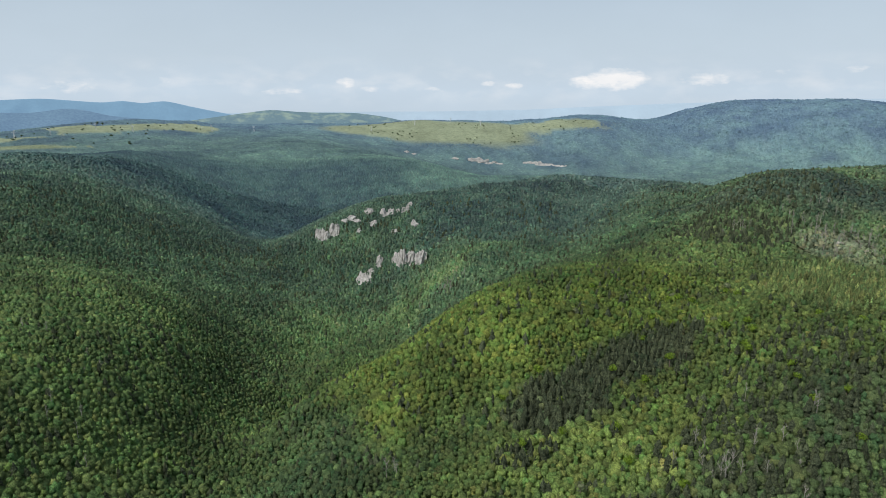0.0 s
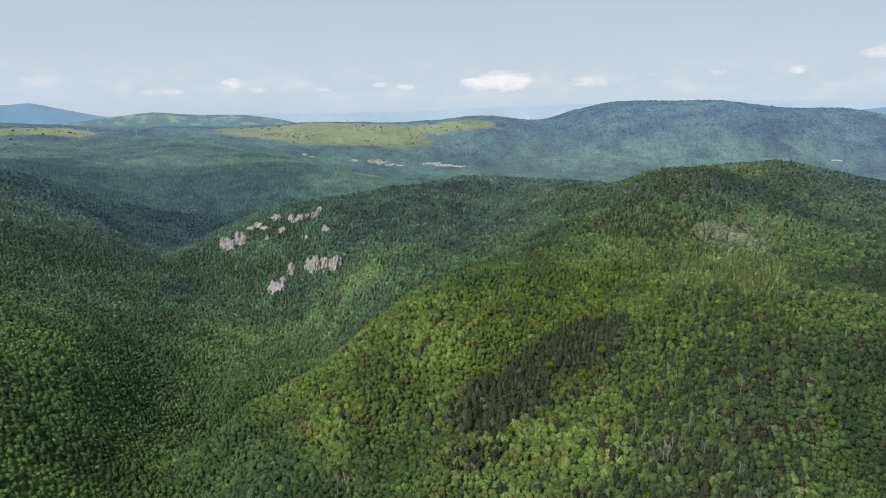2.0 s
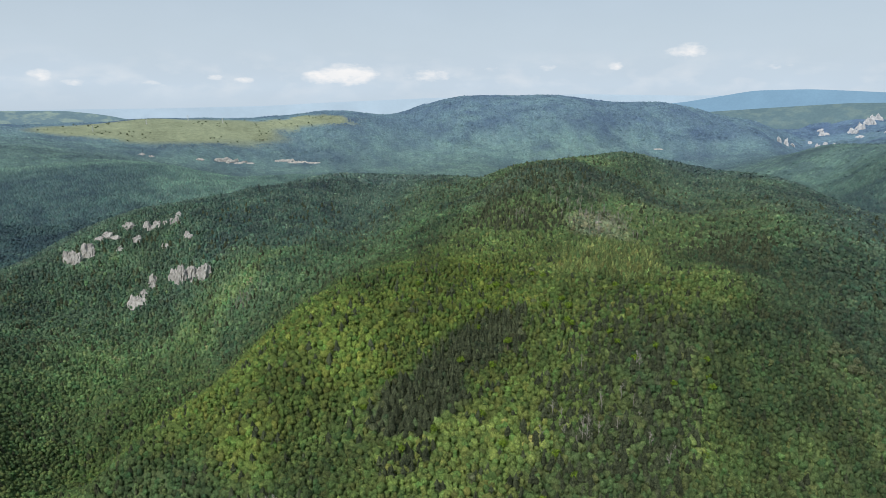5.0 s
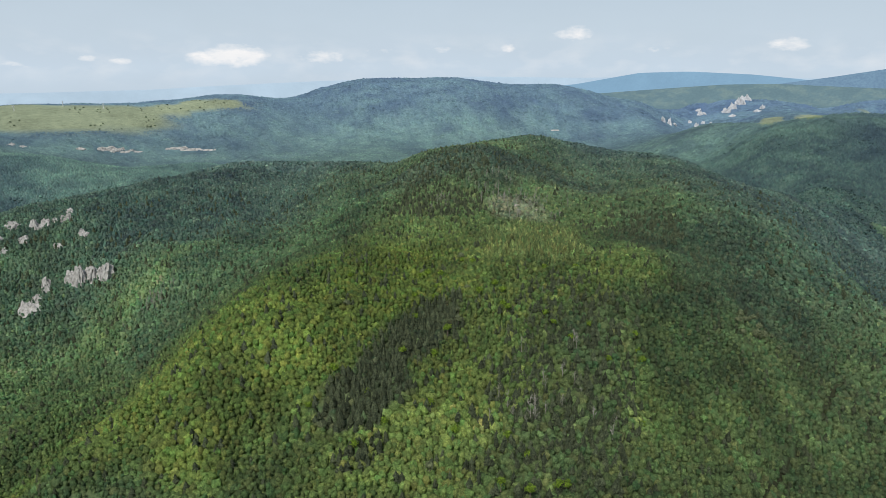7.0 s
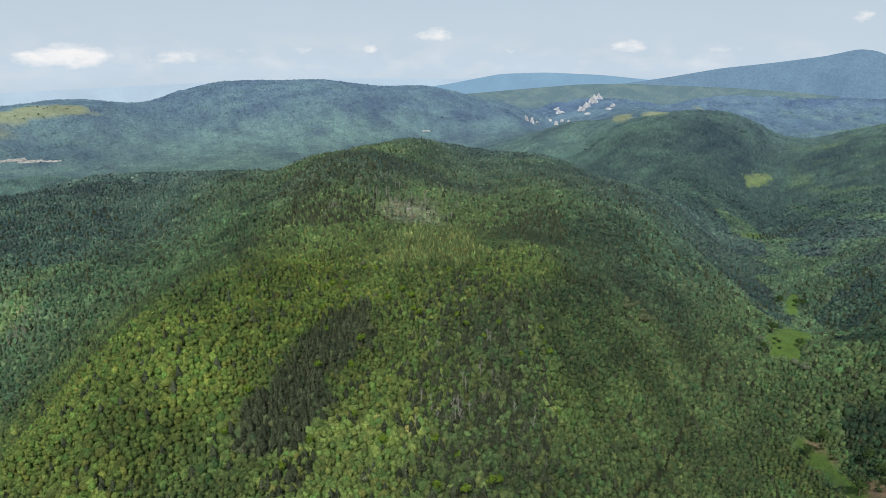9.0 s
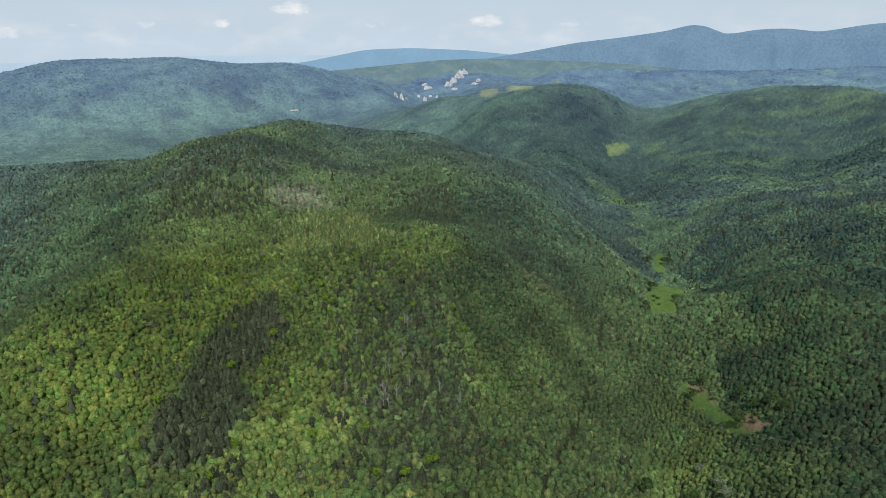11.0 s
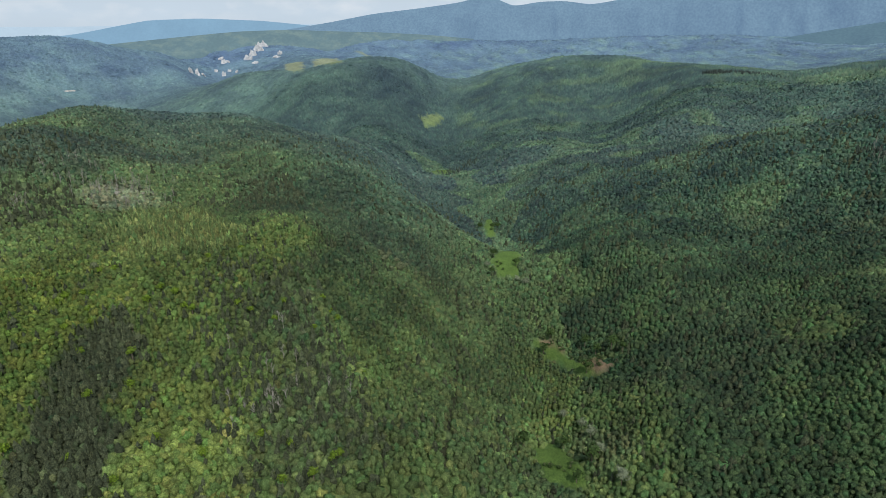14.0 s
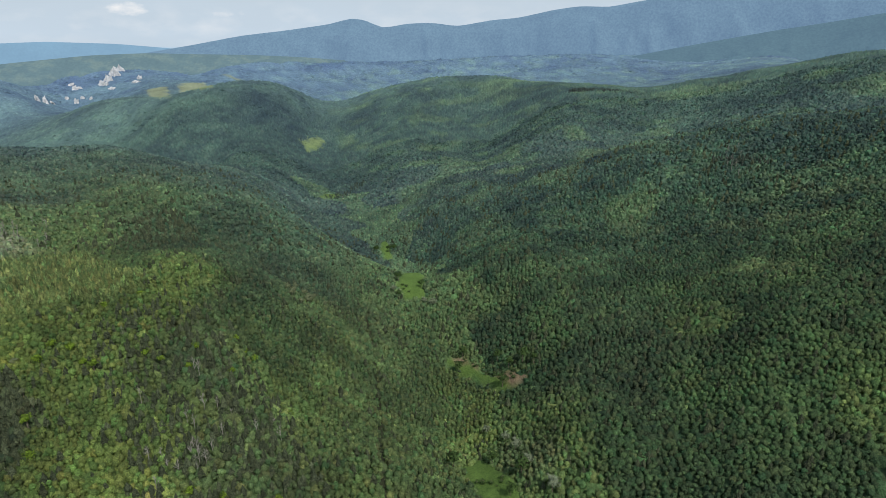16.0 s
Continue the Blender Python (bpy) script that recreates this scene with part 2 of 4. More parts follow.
# ---- the shape of the land ----
# Heights of the canopy along the ridges, slopes and valley floors: x, y, z.
LAND = {
    "west_flank": [(-450, 637, 114), (-548, 789, 134), (-651, 948, 156), (-278, 379, 110), (-236, 316, 107)],
    "dark_ridge": [(-892, 1388, 103), (-886, 1509, 104), (-709, 1633, 86), (-215, 1787, 52), (-38, 1800, 42), (137, 1745, 13), (277, 1728, 8)],
    "plateau": [(-1279, 1972, 75), (-1490, 2311, 99), (-1088, 2083, 69), (-1453, 2963, 122), (-886, 2284, 65), (-853, 2876, 75), (-510, 2447, 61), (-642, 3237, 79)],
    "pasture": [(-460, 2813, 44), (-130, 3398, 95), (-108, 2798, 4), (179, 2995, 34), (535, 3408, 93), (544, 3103, 65)],
    "cliff_foot": [(180, 2594, -67), (425, 2666, -62), (610, 2527, -71)],
    "dome_foot": [(1050, 2810, 3), (1097, 2402, -48), (1360, 2674, 13), (1488, 2350, -18), (1974, 2221, -30), (1951, 1891, -55), (2327, 2146, 3)],
    "dome_crest": [(905, 3329, 111), (1245, 3378, 136), (1440, 3354, 181), (1617, 3328, 200), (1766, 3251, 201), (1983, 3102, 202), (2267, 2893, 168), (2501, 2755, 165), (2567, 2621, 134), (2751, 2420, 80), (2740, 2277, 34)],
    "gorge": [(2868, 2277, -17), (2752, 2098, -56), (3407, 2472, 65), (3144, 2237, -8), (3613, 1833, 50)],
    "gorge_fields": [(2443, 1642, 22), (2666, 1446, 67)],
    "hill_crest": [(360, 768, 143), (398, 757, 153), (559, 750, 157), (661, 793, 146), (797, 655, 119), (776, 580, 105), (782, 513, 95), (791, 455, 79)],
    "bluff_crest": [(-181, 938, 50), (-94, 996, 81), (204, 1040, 113), (284, 1021, 110), (354, 935, 115)],
    "behind_hill": [(-241, 1327, -26), (-11, 1439, -34), (114, 2032, -26), (235, 1429, -33), (624, 1919, -43), (464, 1338, -27), (1145, 1760, -53), (944, 1155, -38), (1523, 1568, -71)],
    "knoll_crest": [(1763, 1314, 62), (1782, 1189, 87), (1789, 841, 148), (1820, 757, 132), (1878, 681, 91), (1939, 613, 66)],
    "long_crest": [(2002, 473, 106), (1970, 364, 130), (1884, 226, 149), (1791, 76, 153), (1737, -56, 152), (1566, -236, 154), (1516, -429, 176), (1366, -617, 227), (1280, -673, 244)],
    "east_crest": [(865, -122, 119), (781, -230, 168), (726, -286, 185), (662, -346, 199)],
    "east_hollow": [(1009, -163, 86), (881, -379, 155), (816, -439, 170)],
    "far_basin": [(-2358, 1968, 60), (-1209, 1004, 90), (-596, 490, 90), (-2210, 3764, -19), (-60, 4340, -54), (1131, 4483, -55), (2814, 1201, -34), (3028, 310, -28), (2105, -1210, 81), (3664, -2110, -58)],
    "under_flight": [(-130, 200, 60), (-60, 250, 61), (120, 70, 39), (190, -110, 96), (80, -60, 70)],
    "behind": [(-1667, -1875, 80), (-2953, -3407, 0), (-906, -268, 90), (-355, -12, 80), (-4492, 821, 0), (-320, 190, 90), (-839, 490, 110), (390, -739, 140), (795, -2309, 120), (1479, -4189, 0), (-60, -260, 70)],
    "spur_edge": [(-99, 375, 45), (-65, 405, 59), (-35, 424, 66), (-10, 440, 82), (60, 466, 114)],
    "spur_back": [(-121, 457, -12), (-42, 508, 12)],
    "far_side": [(1207, 3814, 35), (1637, 3814, 111), (2004, 3691, 134), (2582, 3281, 88), (2923, 2972, 51), (3170, 2777, 2), (2104, 1228, 60), (2183, 776, 29), (2140, -3, 89), (1860, -427, 101)],
    "foothills": [(3312, 1937, 62), (3644, 1715, 70), (3678, 1353, 58), (3878, 391, 57), (3878, -4, 81), (3706, -650, 97), (3593, -1090, 116), (3356, -1434, 153)],
    "hill_back": [(429, 890, 110)],
    "west_valley": [(-312, 637, 58), (-212, 484, 54), (-381, 1058, 32), (-330, 1119, -12), (-145, 410, 10), (-188, 792, -1), (-163, 693, 2), (-136, 584, -15), (-98, 358, 41), (-108, 560, -3), (-106, 805, 5), (-72, 685, -14)],
    "bluff": [(23, 721, 58), (64, 1005, 103), (89, 814, 69), (127, 804, 73), (159, 818, 66), (272, 995, 105), (301, 791, 121), (314, 779, 119)],
    "spur_top": [(44, 629, 47), (145, 362, 111), (366, 623, 156), (344, 539, 129), (576, 669, 120), (332, 376, 122), (430, 454, 125), (620, 436, 116)],
    "spur_south": [(23, 297, 78), (24, 271, 82), (124, 243, 94), (169, 259, 113), (136, 204, 90), (303, 320, 128), (167, 189, 77), (250, 231, 86), (375, 288, 92), (151, 152, 68), (300, 221, 83), (346, 222, 67)],
    "east_slope_near": [(344, 112, 22), (487, 93, 71), (342, 40, 59), (204, 35, 62), (216, 11, 61), (245, -91, 103)],
    "stream_valley": [(764, 401, 43), (681, 326, 29), (486, 232, 59), (204, 97, 27)],
    "east_slope": [(638, 211, -14), (812, 157, 47), (837, 15, 84), (586, -45, 86), (655, -58, 112), (617, -240, 160)],
    "knoll": [(1612, 1115, 44), (1518, 959, 82), (1258, 725, 9), (1287, 667, 35), (1439, 711, 50), (1706, 623, 50), (1171, 441, -24)],
    "long_hill": [(1235, 291, 34), (1637, 127, 98), (1218, 101, 36), (1106, -44, 113)],
}
CENTRE = np.array((-60.0, 40.0))


def shrunk(x, y):
    """The plan drawn closer together the farther it lies from the flight."""
    d = np.stack([x, y], -1) - CENTRE
    r = np.linalg.norm(d, axis=-1, keepdims=True)
    return d / np.maximum(r, 1e-6) * np.log1p(r / 350)


def spread(a, b):
    return ((a[:, None] - b[None]) ** 2).sum(-1) ** 1.5


def smooth_land():
    """The smoothest surface over all the heights."""
    p = np.array([q for line in LAND.values() for q in line], float)
    u, n = shrunk(p[:, 0], p[:, 1]), len(p)
    m = np.zeros((n + 3, n + 3))
    m[:n, :n] = spread(u, u) + np.eye(n) * 1e-6
    m[:n, n], m[n, :n], m[:n, n + 1:], m[n + 1:, :n] = 1, 1, u, u.T
    return u, np.linalg.solve(m, np.concatenate([p[:, 2], np.zeros(3)]))


NODES, WEIGHTS = smooth_land()


def land(x, y):
    """Height of the woods' canopy over the plan."""
    x, y = np.asarray(x, float).ravel(), np.asarray(y, float).ravel()
    out = np.empty(len(x))
    for k in range(0, len(x), 20000):
        u = shrunk(x[k:k + 20000], y[k:k + 20000])
        out[k:k + 20000] = spread(u, NODES) @ WEIGHTS[:-3] + WEIGHTS[-3] + u @ WEIGHTS[-2:]
    return out


def grain(x, y, size, seed=0):
    """Smooth random field between -1 and 1 with lumps of that size."""
    rng = np.random.default_rng(seed)
    tab = rng.uniform(-1, 1, (64, 64))
    u, v = np.asarray(x) / size, np.asarray(y) / size
    i, j = np.floor(u).astype(int), np.floor(v).astype(int)
    fu, fv = u - i, v - j
    fu, fv = fu * fu * (3 - 2 * fu), fv * fv * (3 - 2 * fv)
    a, b, c, d = tab[i % 64, j % 64], tab[(i + 1) % 64, j % 64], tab[i % 64, (j + 1) % 64], tab[(i + 1) % 64, (j + 1) % 64]
    return (a * (1 - fu) + b * fu) * (1 - fv) + (c * (1 - fu) + d * fu) * fv


def blob(x, y, cx, cy, a, b, turn=0.0, wobble=0.35, seed=3, soft=0.2):
    """1 inside a patch of the plan with an uneven edge, 0 outside."""
    c, s = math.cos(radians(turn)), math.sin(radians(turn))
    u, v = ((x - cx) * c + (y - cy) * s) / a, (-(x - cx) * s + (y - cy) * c) / b
    q = np.hypot(u, v) + wobble * grain(x, y, min(a, b) * 0.5 + 4, seed) * 0.6
    return np.clip((1.1 + 0.4 * (soft - 0.2) - q) / soft, 0, 1)


def strip(x, y, pts, width, seed=4):
    """1 along a crooked strip of the plan."""
    best = np.full(len(x), 1e9)
    for (ax, ay), (bx, by) in zip(pts, pts[1:]):
        dx, dy = bx - ax, by - ay
        t = np.clip(((x - ax) * dx + (y - ay) * dy) / (dx * dx + dy * dy), 0, 1)
        best = np.minimum(best, np.hypot(x - ax - t * dx, y - ay - t * dy))
    return (best + width * 0.5 * grain(x, y, width * 0.8, seed) < width * 0.5).astype(float)


def poly(x, y, pts, soft, seed=5):
    """1 inside a ring of the plan, fading across its uneven edge."""
    inside, best = np.zeros(len(x), bool), np.full(len(x), 1e9)
    for (ax, ay), (bx, by) in zip(pts, pts[1:] + pts[:1]):
        dx, dy = bx - ax, by - ay
        t = np.clip(((x - ax) * dx + (y - ay) * dy) / (dx * dx + dy * dy), 0, 1)
        best = np.minimum(best, np.hypot(x - ax - t * dx, y - ay - t * dy))
        cross = (ay > y) != (by > y)
        inside ^= cross & (x < ax + (y - ay) * dx / (dy if abs(dy) > 1e-6 else 1e-6))
    return np.clip(0.5 + (np.where(inside, best, -best) + 0.7 * soft * grain(x, y, soft * 1.2, seed)) / soft, 0, 1)


# Stands and openings of the woods, as rings on the plan.
PINES = [(33, 319), (43, 327), (68, 337), (89, 348), (115, 360), (141, 367), (155, 350), (142, 328), (116, 319), (104, 322), (90, 314), (83, 297), (66, 292), (55, 279), (43, 287), (34, 304)]
STREAM = [(159, 58), (217, 83), (274, 101), (310, 125), (352, 132), (393, 145), (425, 164), (646, 205), (746, 243), (859, 289), (1069, 396), (1149, 481)]
SHADE_GAP = [(387, 208), (324, 190), (287, 181), (236, 169), (173, 156), (125, 146)]
FIELDS = [
    [(2721, 1686), (2627, 1527), (1707, 1040), (1826, 1170)],
    [(2618, 1479), (3142, 1589), (1704, 907), (1734, 1003)],
]
MEADOWS = [
    [(207, 113), (219, 101), (199, 86), (173, 77), (165, 75), (168, 100)],
    [(350, 135), (355, 127), (346, 103), (336, 107), (321, 89), (322, 78), (304, 66), (295, 74), (306, 89), (322, 102), (338, 126)],
    [(451, 190), (640, 193), (461, 161), (428, 157), (422, 175)],
    [(742, 261), (774, 254), (705, 231), (698, 244)],
    [(1064, 437), (1099, 401), (1053, 393), (1020, 417)],
    [(1492, 594), (1587, 579), (1553, 543), (1458, 545), (1419, 563)],
]
SOIL = [
    [(352, 126), (348, 103), (340, 104), (345, 122)],
    [(320, 89), (322, 78), (306, 66), (295, 74), (308, 82)],
]
LARCHES = [(249, 454), (316, 485), (324, 426), (259, 335), (216, 333), (209, 388)]
BARE = [(313, 545), (342, 554), (370, 522), (326, 477), (297, 504)]
# Tones of the woods, sunlit and cloud-shaded stretches painted in: leaf colour, strength, breadth of the edge, ring.
WOOD_TONES = [
    ((0.07, 0.115, 0.04), 0.8, 50, [(-30, 697), (65, 723), (248, 766), (282, 645), (203, 548), (71, 432), (46, 591), (-1, 594), (-44, 561)]),
    ((0.148, 0.212, 0.039), 0.94, 30, [(-128, 471), (-69, 519), (-3, 583), (23, 419), (68, 421), (156, 477), (182, 428), (163, 352), (123, 360), (83, 345), (38, 322), (-1, 301), (-27, 282)]),
    ((0.128, 0.182, 0.042), 0.85, 22, [(4, 246), (64, 291), (96, 311), (126, 296), (137, 263), (117, 247), (92, 227), (58, 213)]),
    ((0.118, 0.172, 0.042), 0.7, 30, [(160, 355), (228, 347), (323, 337), (308, 288), (250, 273), (200, 294), (140, 294)]),
    ((0.088, 0.132, 0.042), 0.7, 30, [(416, 319), (500, 266), (380, 182), (284, 134), (175, 108), (117, 140), (170, 187), (265, 247)]),
    ((0.055, 0.085, 0.036), 0.7, 30, [(394, 470), (455, 402), (461, 350), (436, 290), (321, 259), (231, 256), (165, 245), (168, 287), (222, 286), (294, 287), (347, 357)]),
    ((0.058, 0.09, 0.037), 0.6, 40, [(463, 415), (857, 431), (440, 232), (341, 231), (321, 259), (461, 350)]),
    ((0.058, 0.084, 0.04), 0.6, 60, [(308, 706), (378, 671), (539, 726), (678, 733), (735, 608), (728, 466), (842, 432), (781, 400), (528, 403), (568, 574), (448, 602), (315, 588)]),
    ((0.085, 0.135, 0.042), 0.7, 40, [(-216, 553), (-146, 680), (-15, 655), (-50, 609), (-126, 576), (-194, 562)]),
    ((0.066, 0.106, 0.04), 0.6, 60, [(-582, 831), (-502, 833), (-405, 824), (-271, 814), (-182, 668), (-236, 609), (-327, 594), (-405, 561)]),
]


def open_land(x, y):
    """Where meadows lie open between the woods."""
    m = poly(x, y, MEADOWS[0], 4.0)
    for ring in MEADOWS[1:]:
        m = np.maximum(m, poly(x, y, ring, 4.0))
    return m


def plateau(x, y):
    """The bare pastures of the far plateau and the fields beyond the gorge."""
    a = blob(x, y, -50, 3172, 522, 286, -8, 0.25, 9)
    a = np.maximum(a, blob(x, y, 584, 3205, 273, 137, -12, 0.5, 10))
    a = np.maximum(a, blob(x, y, 198, 3027, 157, 78, 0, 0.8, 19))
    a = np.maximum(a, strip(x, y, [(-1542, 2126), (-1427, 2251), (-1360, 2538), (-1221, 2706), (-1142, 2792)], 290, 11))
    a = np.maximum(a, blob(x, y, -1364, 1995, 207, 52, 30, 0.5, 12))
    a = np.maximum(a, blob(x, y, 2606, 1583, 63, 17.9, -35, 0.5, 13))
    a = np.maximum(a, blob(x, y, 2667, 1444, 104, 20.9, 56, 0.5, 18))
    a = np.maximum(a, blob(x, y, 3430, 1553, 138, 20.6, 46, 0.6, 14))
    a = np.maximum(a, blob(x, y, 3966, 2506, 293, 192, -30, 0.8, 15) * (grain(x, y, 75, 71) > 0.12))
    a = np.maximum(a, blob(x, y, 4274, 2029, 272, 142, -20, 0.9, 16) * (grain(x, y, 75, 72) > 0.15))
    for ring in FIELDS:
        a = np.maximum(a, poly(x, y, ring, 14.0))
    return a


# Pale rock faces of the gorge.
GORGE = [(3232, 2203, 57, 125, 4), (3302, 2214, 58, 143, 4), (3384, 2227, 59, 162, 4), (3487, 2257, 57, 149, 4), (3595, 2300, 39, 86, 3), (3176, 1988, 34, 52, 2), (3267, 2014, 35, 77, 3), (3143, 2097, 28, 46, 2), (3185, 2330, 33, 87, 2), (3246, 2396, 22, 49, 2), (2634, 2153, 25, 102, 2), (2700, 2165, 25, 104, 2), (2781, 2191, 26, 85, 2), (2967, 2193, 14, 104, 2), (3047, 2211, 14, 52, 2), (3029, 2154, 14, 67, 2), (3029, 2283, 14, 53, 2)]


def bare_rock(x, y):
    """Ground kept clear by the crags and cliffs."""
    m = np.zeros(len(x))
    for cx, cy, w, h, n in CRAGS + CLIFFS + GORGE:
        m = np.maximum(m, (np.hypot(x - cx, (y - cy + 0.2 * w)) < 0.27 * w).astype(float))
    return m


# Crags on the wooded bluff: place, breadth, height, pillars.
CRAGS = [(-182, 912, 27.1, 27.1, 6), (-164, 917, 24.4, 24.4, 5), (-141, 944, 13, 12, 3), (-151, 940, 9.8, 9.8, 2), (-113, 951, 18.6, 14.2, 4), (-104, 913, 10, 18.9, 2), (-85, 932, 22.2, 21.1, 5), (-56, 925, 12.2, 26.7, 3),
         (-69, 931, 8.9, 14.4, 2), (-50, 945, 10.1, 13.4, 2), (-68, 882, 14.5, 10, 3), (-40, 882, 12.2, 14.4, 3), (-58, 810, 17.9, 30, 4), (-44, 806, 16.6, 19.9, 4), (-32, 790, 13.1, 22.9, 3), (-87, 825, 10.2, 21.6, 2), (-106, 808, 15.2, 11.7, 3),
         (-98, 816, 8.1, 16.2, 2), (-131, 932, 8.8, 8.8, 2), (-124, 904, 6.7, 7.8, 2)]
# Limestone bands far off.
CLIFFS = [(138, 2701, 61, 27.9, 7), (176, 2695, 51, 28.2, 6), (210, 2683, 44, 23.3, 5), (241, 2683, 28.8, 15.7, 3), (385, 2711, 63, 20.5, 7), (438, 2676, 69, 20.7, 7), (495, 2639, 50, 18.2, 5), (55, 2679, 17.5, 19.9, 2), (-154, 2684, 32, 19.7, 4), (-122, 2672, 17.2, 14.8, 2),
          (1981, 2246, 27.5, 14.8, 4)]


def mesh_object(name, verts, faces, mat, tint=None, smooth=False):
    me = bpy.data.meshes.new(name)
    verts, faces = np.asarray(verts, np.float32), np.asarray(faces, np.int32)
    k = faces.shape[1]
    me.vertices.add(len(verts))
    me.vertices.foreach_set("co", verts.ravel())
    me.loops.add(faces.size)
    me.loops.foreach_set("vertex_index", faces.ravel())
    me.polygons.add(len(faces))
    me.polygons.foreach_set("loop_start", np.arange(0, faces.size, k, dtype=np.int32))
    me.polygons.foreach_set("use_smooth", np.full(len(faces), smooth))
    if tint is not None:
        at = me.attributes.new("tint", "FLOAT_COLOR", "POINT")
        at.data.foreach_set("color", np.concatenate([tint, np.ones((len(tint), 1))], 1).astype(np.float32).ravel())
    me.update(calc_edges=True)
    me.materials.append(mat)
    return new(name, me)


# ---- trees ----
def ico():
    bm = bmesh.new()
    bmesh.ops.create_icosphere(bm, subdivisions=1, radius=1.0)
    v = np.array([p.co[:] for p in bm.verts])
    f = np.array([[p.index for p in q.verts] for q in bm.faces])
    bm.free()
    return v, f


ICO = ico()


def sprays(rng, n, size, low=-0.35, tall=1.0):
    """Loose leaf sprays on a crown's shell, as small tilted triangles."""
    d = rng.normal(size=(n * 3, 3))
    d /= np.linalg.norm(d, axis=1)[:, None]
    d = d[d[:, 2] > low][:n]
    n = len(d)
    c = d * rng.uniform(0.82, 1.08, (n, 1)) * (1, 1, tall)
    u = np.cross(d, rng.normal(size=(n, 3)))
    u /= np.linalg.norm(u, axis=1)[:, None]
    w = np.cross(d, u) + d * rng.uniform(-0.36, 0.36, (n, 1))
    s = size * rng.uniform(0.7, 1.3, (n, 1))
    v = np.stack([c + u * s, c - u * s * 0.6 + w * s * 0.8, c - u * s * 0.5 - w * s * 0.8], 1).reshape(-1, 3)
    return v, np.arange(3 * n).reshape(-1, 3)


def crown(rng, leaves, size, tall=1.05):
    """A broad crown of unit radius: a lumpy heart and loose sprays round it."""
    v, f = ICO
    v = v * (1 + rng.uniform(-0.34, 0.2, (len(v), 1))) * (0.85, 0.85, 0.82 * tall)
    if leaves:
        a, b = sprays(rng, leaves, size, -0.3, tall)
        return np.concatenate([v, a]), np.concatenate([f, b + len(v)])
    return v, f


def pine(rng, leaves, size):
    """A slender conifer of unit radius: tiers of drooping boughs with ragged rims, and loose boughs between."""
    v, f = [], []
    tiers = ((1.5, 0.75, 0.42), (1.0, 0.1, 0.72), (0.45, -0.85, 0.95))
    for top, low, rr in tiers:
        o, turn = len(v), rng.uniform(0, 6.28)
        v.append((rng.uniform(-0.06, 0.06), rng.uniform(-0.06, 0.06), top))
        for i in range(7):
            q, s = turn + i * 2 * math.pi / 7, rr * rng.uniform(0.72, 1.12)
            v.append((math.cos(q) * s, math.sin(q) * s, low + rng.uniform(-0.14, 0.14)))
        f += [(o, o + 1 + i, o + 1 + (i + 1) % 7) for i in range(7)]
    v, f = np.array(v), np.array(f)
    if leaves:
        zz = rng.uniform(-0.8, 1.0, leaves)
        q = rng.uniform(0, 2 * math.pi, leaves)
        rr = (1.6 - zz) / 2.5
        c = np.stack([np.cos(q) * rr * 0.75, np.sin(q) * rr * 0.75, zz], 1)
        out = np.stack([np.cos(q), np.sin(q), np.full(leaves, -0.2)], 1)
        side = np.stack([-np.sin(q), np.cos(q), np.zeros(leaves)], 1)
        s = size * rng.uniform(0.6, 1.1, (leaves, 1))
        a = np.stack([c - out * s * 0.3 + side * s * 0.5, c - out * s * 0.3 - side * s * 0.5, c + out * s], 1).reshape(-1, 3)
        v, f = np.concatenate([v, a]), np.concatenate([f, np.arange(3 * leaves).reshape(-1, 3) + len(v)])
    return v, f


def lumpy(rng, lumps, loose=0):
    """A broadleaf crown of unit radius: rounded boughs of foliage bulging out of a heart, with loose sprays."""
    v, f = cap(rng, 5)
    v = v * (0.8, 0.8, 0.74)
    V, F, base = [v], [f], len(v)
    for i in range(lumps):
        up = 1 - (i + rng.uniform(0.2, 0.8)) / lumps * 1.05
        q = i * 2.4 + rng.uniform(-0.4, 0.4)
        flat = math.sqrt(max(0.0, 1 - up * up))
        d = np.array((math.cos(q) * flat, math.sin(q) * flat, up))
        c, r = d * rng.uniform(0.5, 0.72), rng.uniform(0.36, 0.58) * (1.0 if lumps > 5 else 1.2)
        a = np.cross(d, rng.normal(size=3))
        a /= np.linalg.norm(a)
        b = np.cross(d, a)
        k = 6 if lumps > 5 else 5
        ring = [c + r * rng.uniform(0.8, 1.2) * (a * math.cos(j * 2 * math.pi / k) + b * math.sin(j * 2 * math.pi / k)) - d * r * 0.45 for j in range(k)]
        V.append(np.array([c + d * r * rng.uniform(0.5, 0.78)] + ring))
        F.append(np.array([(base, base + 1 + j, base + 1 + (j + 1) % k) for j in range(k)]))
        base += k + 1
    if loose:
        a, b = sprays(rng, loose, 0.22, 0.0)
        V.append(a)
        F.append(b + base)
    return np.concatenate(V), np.concatenate(F)


def cap(rng, k=5):
    """A low crown."""
    ang = np.arange(k) * 2 * math.pi / k
    v = [(rng.uniform(-0.3, 0.3), rng.uniform(-0.3, 0.3), 0.9)] + [(math.cos(q) * rng.uniform(0.8, 1.3), math.sin(q) * rng.uniform(0.8, 1.3), -1.3) for q in ang]
    return np.array(v), np.array([(0, 1 + i, 1 + (i + 1) % k) for i in range(k)])


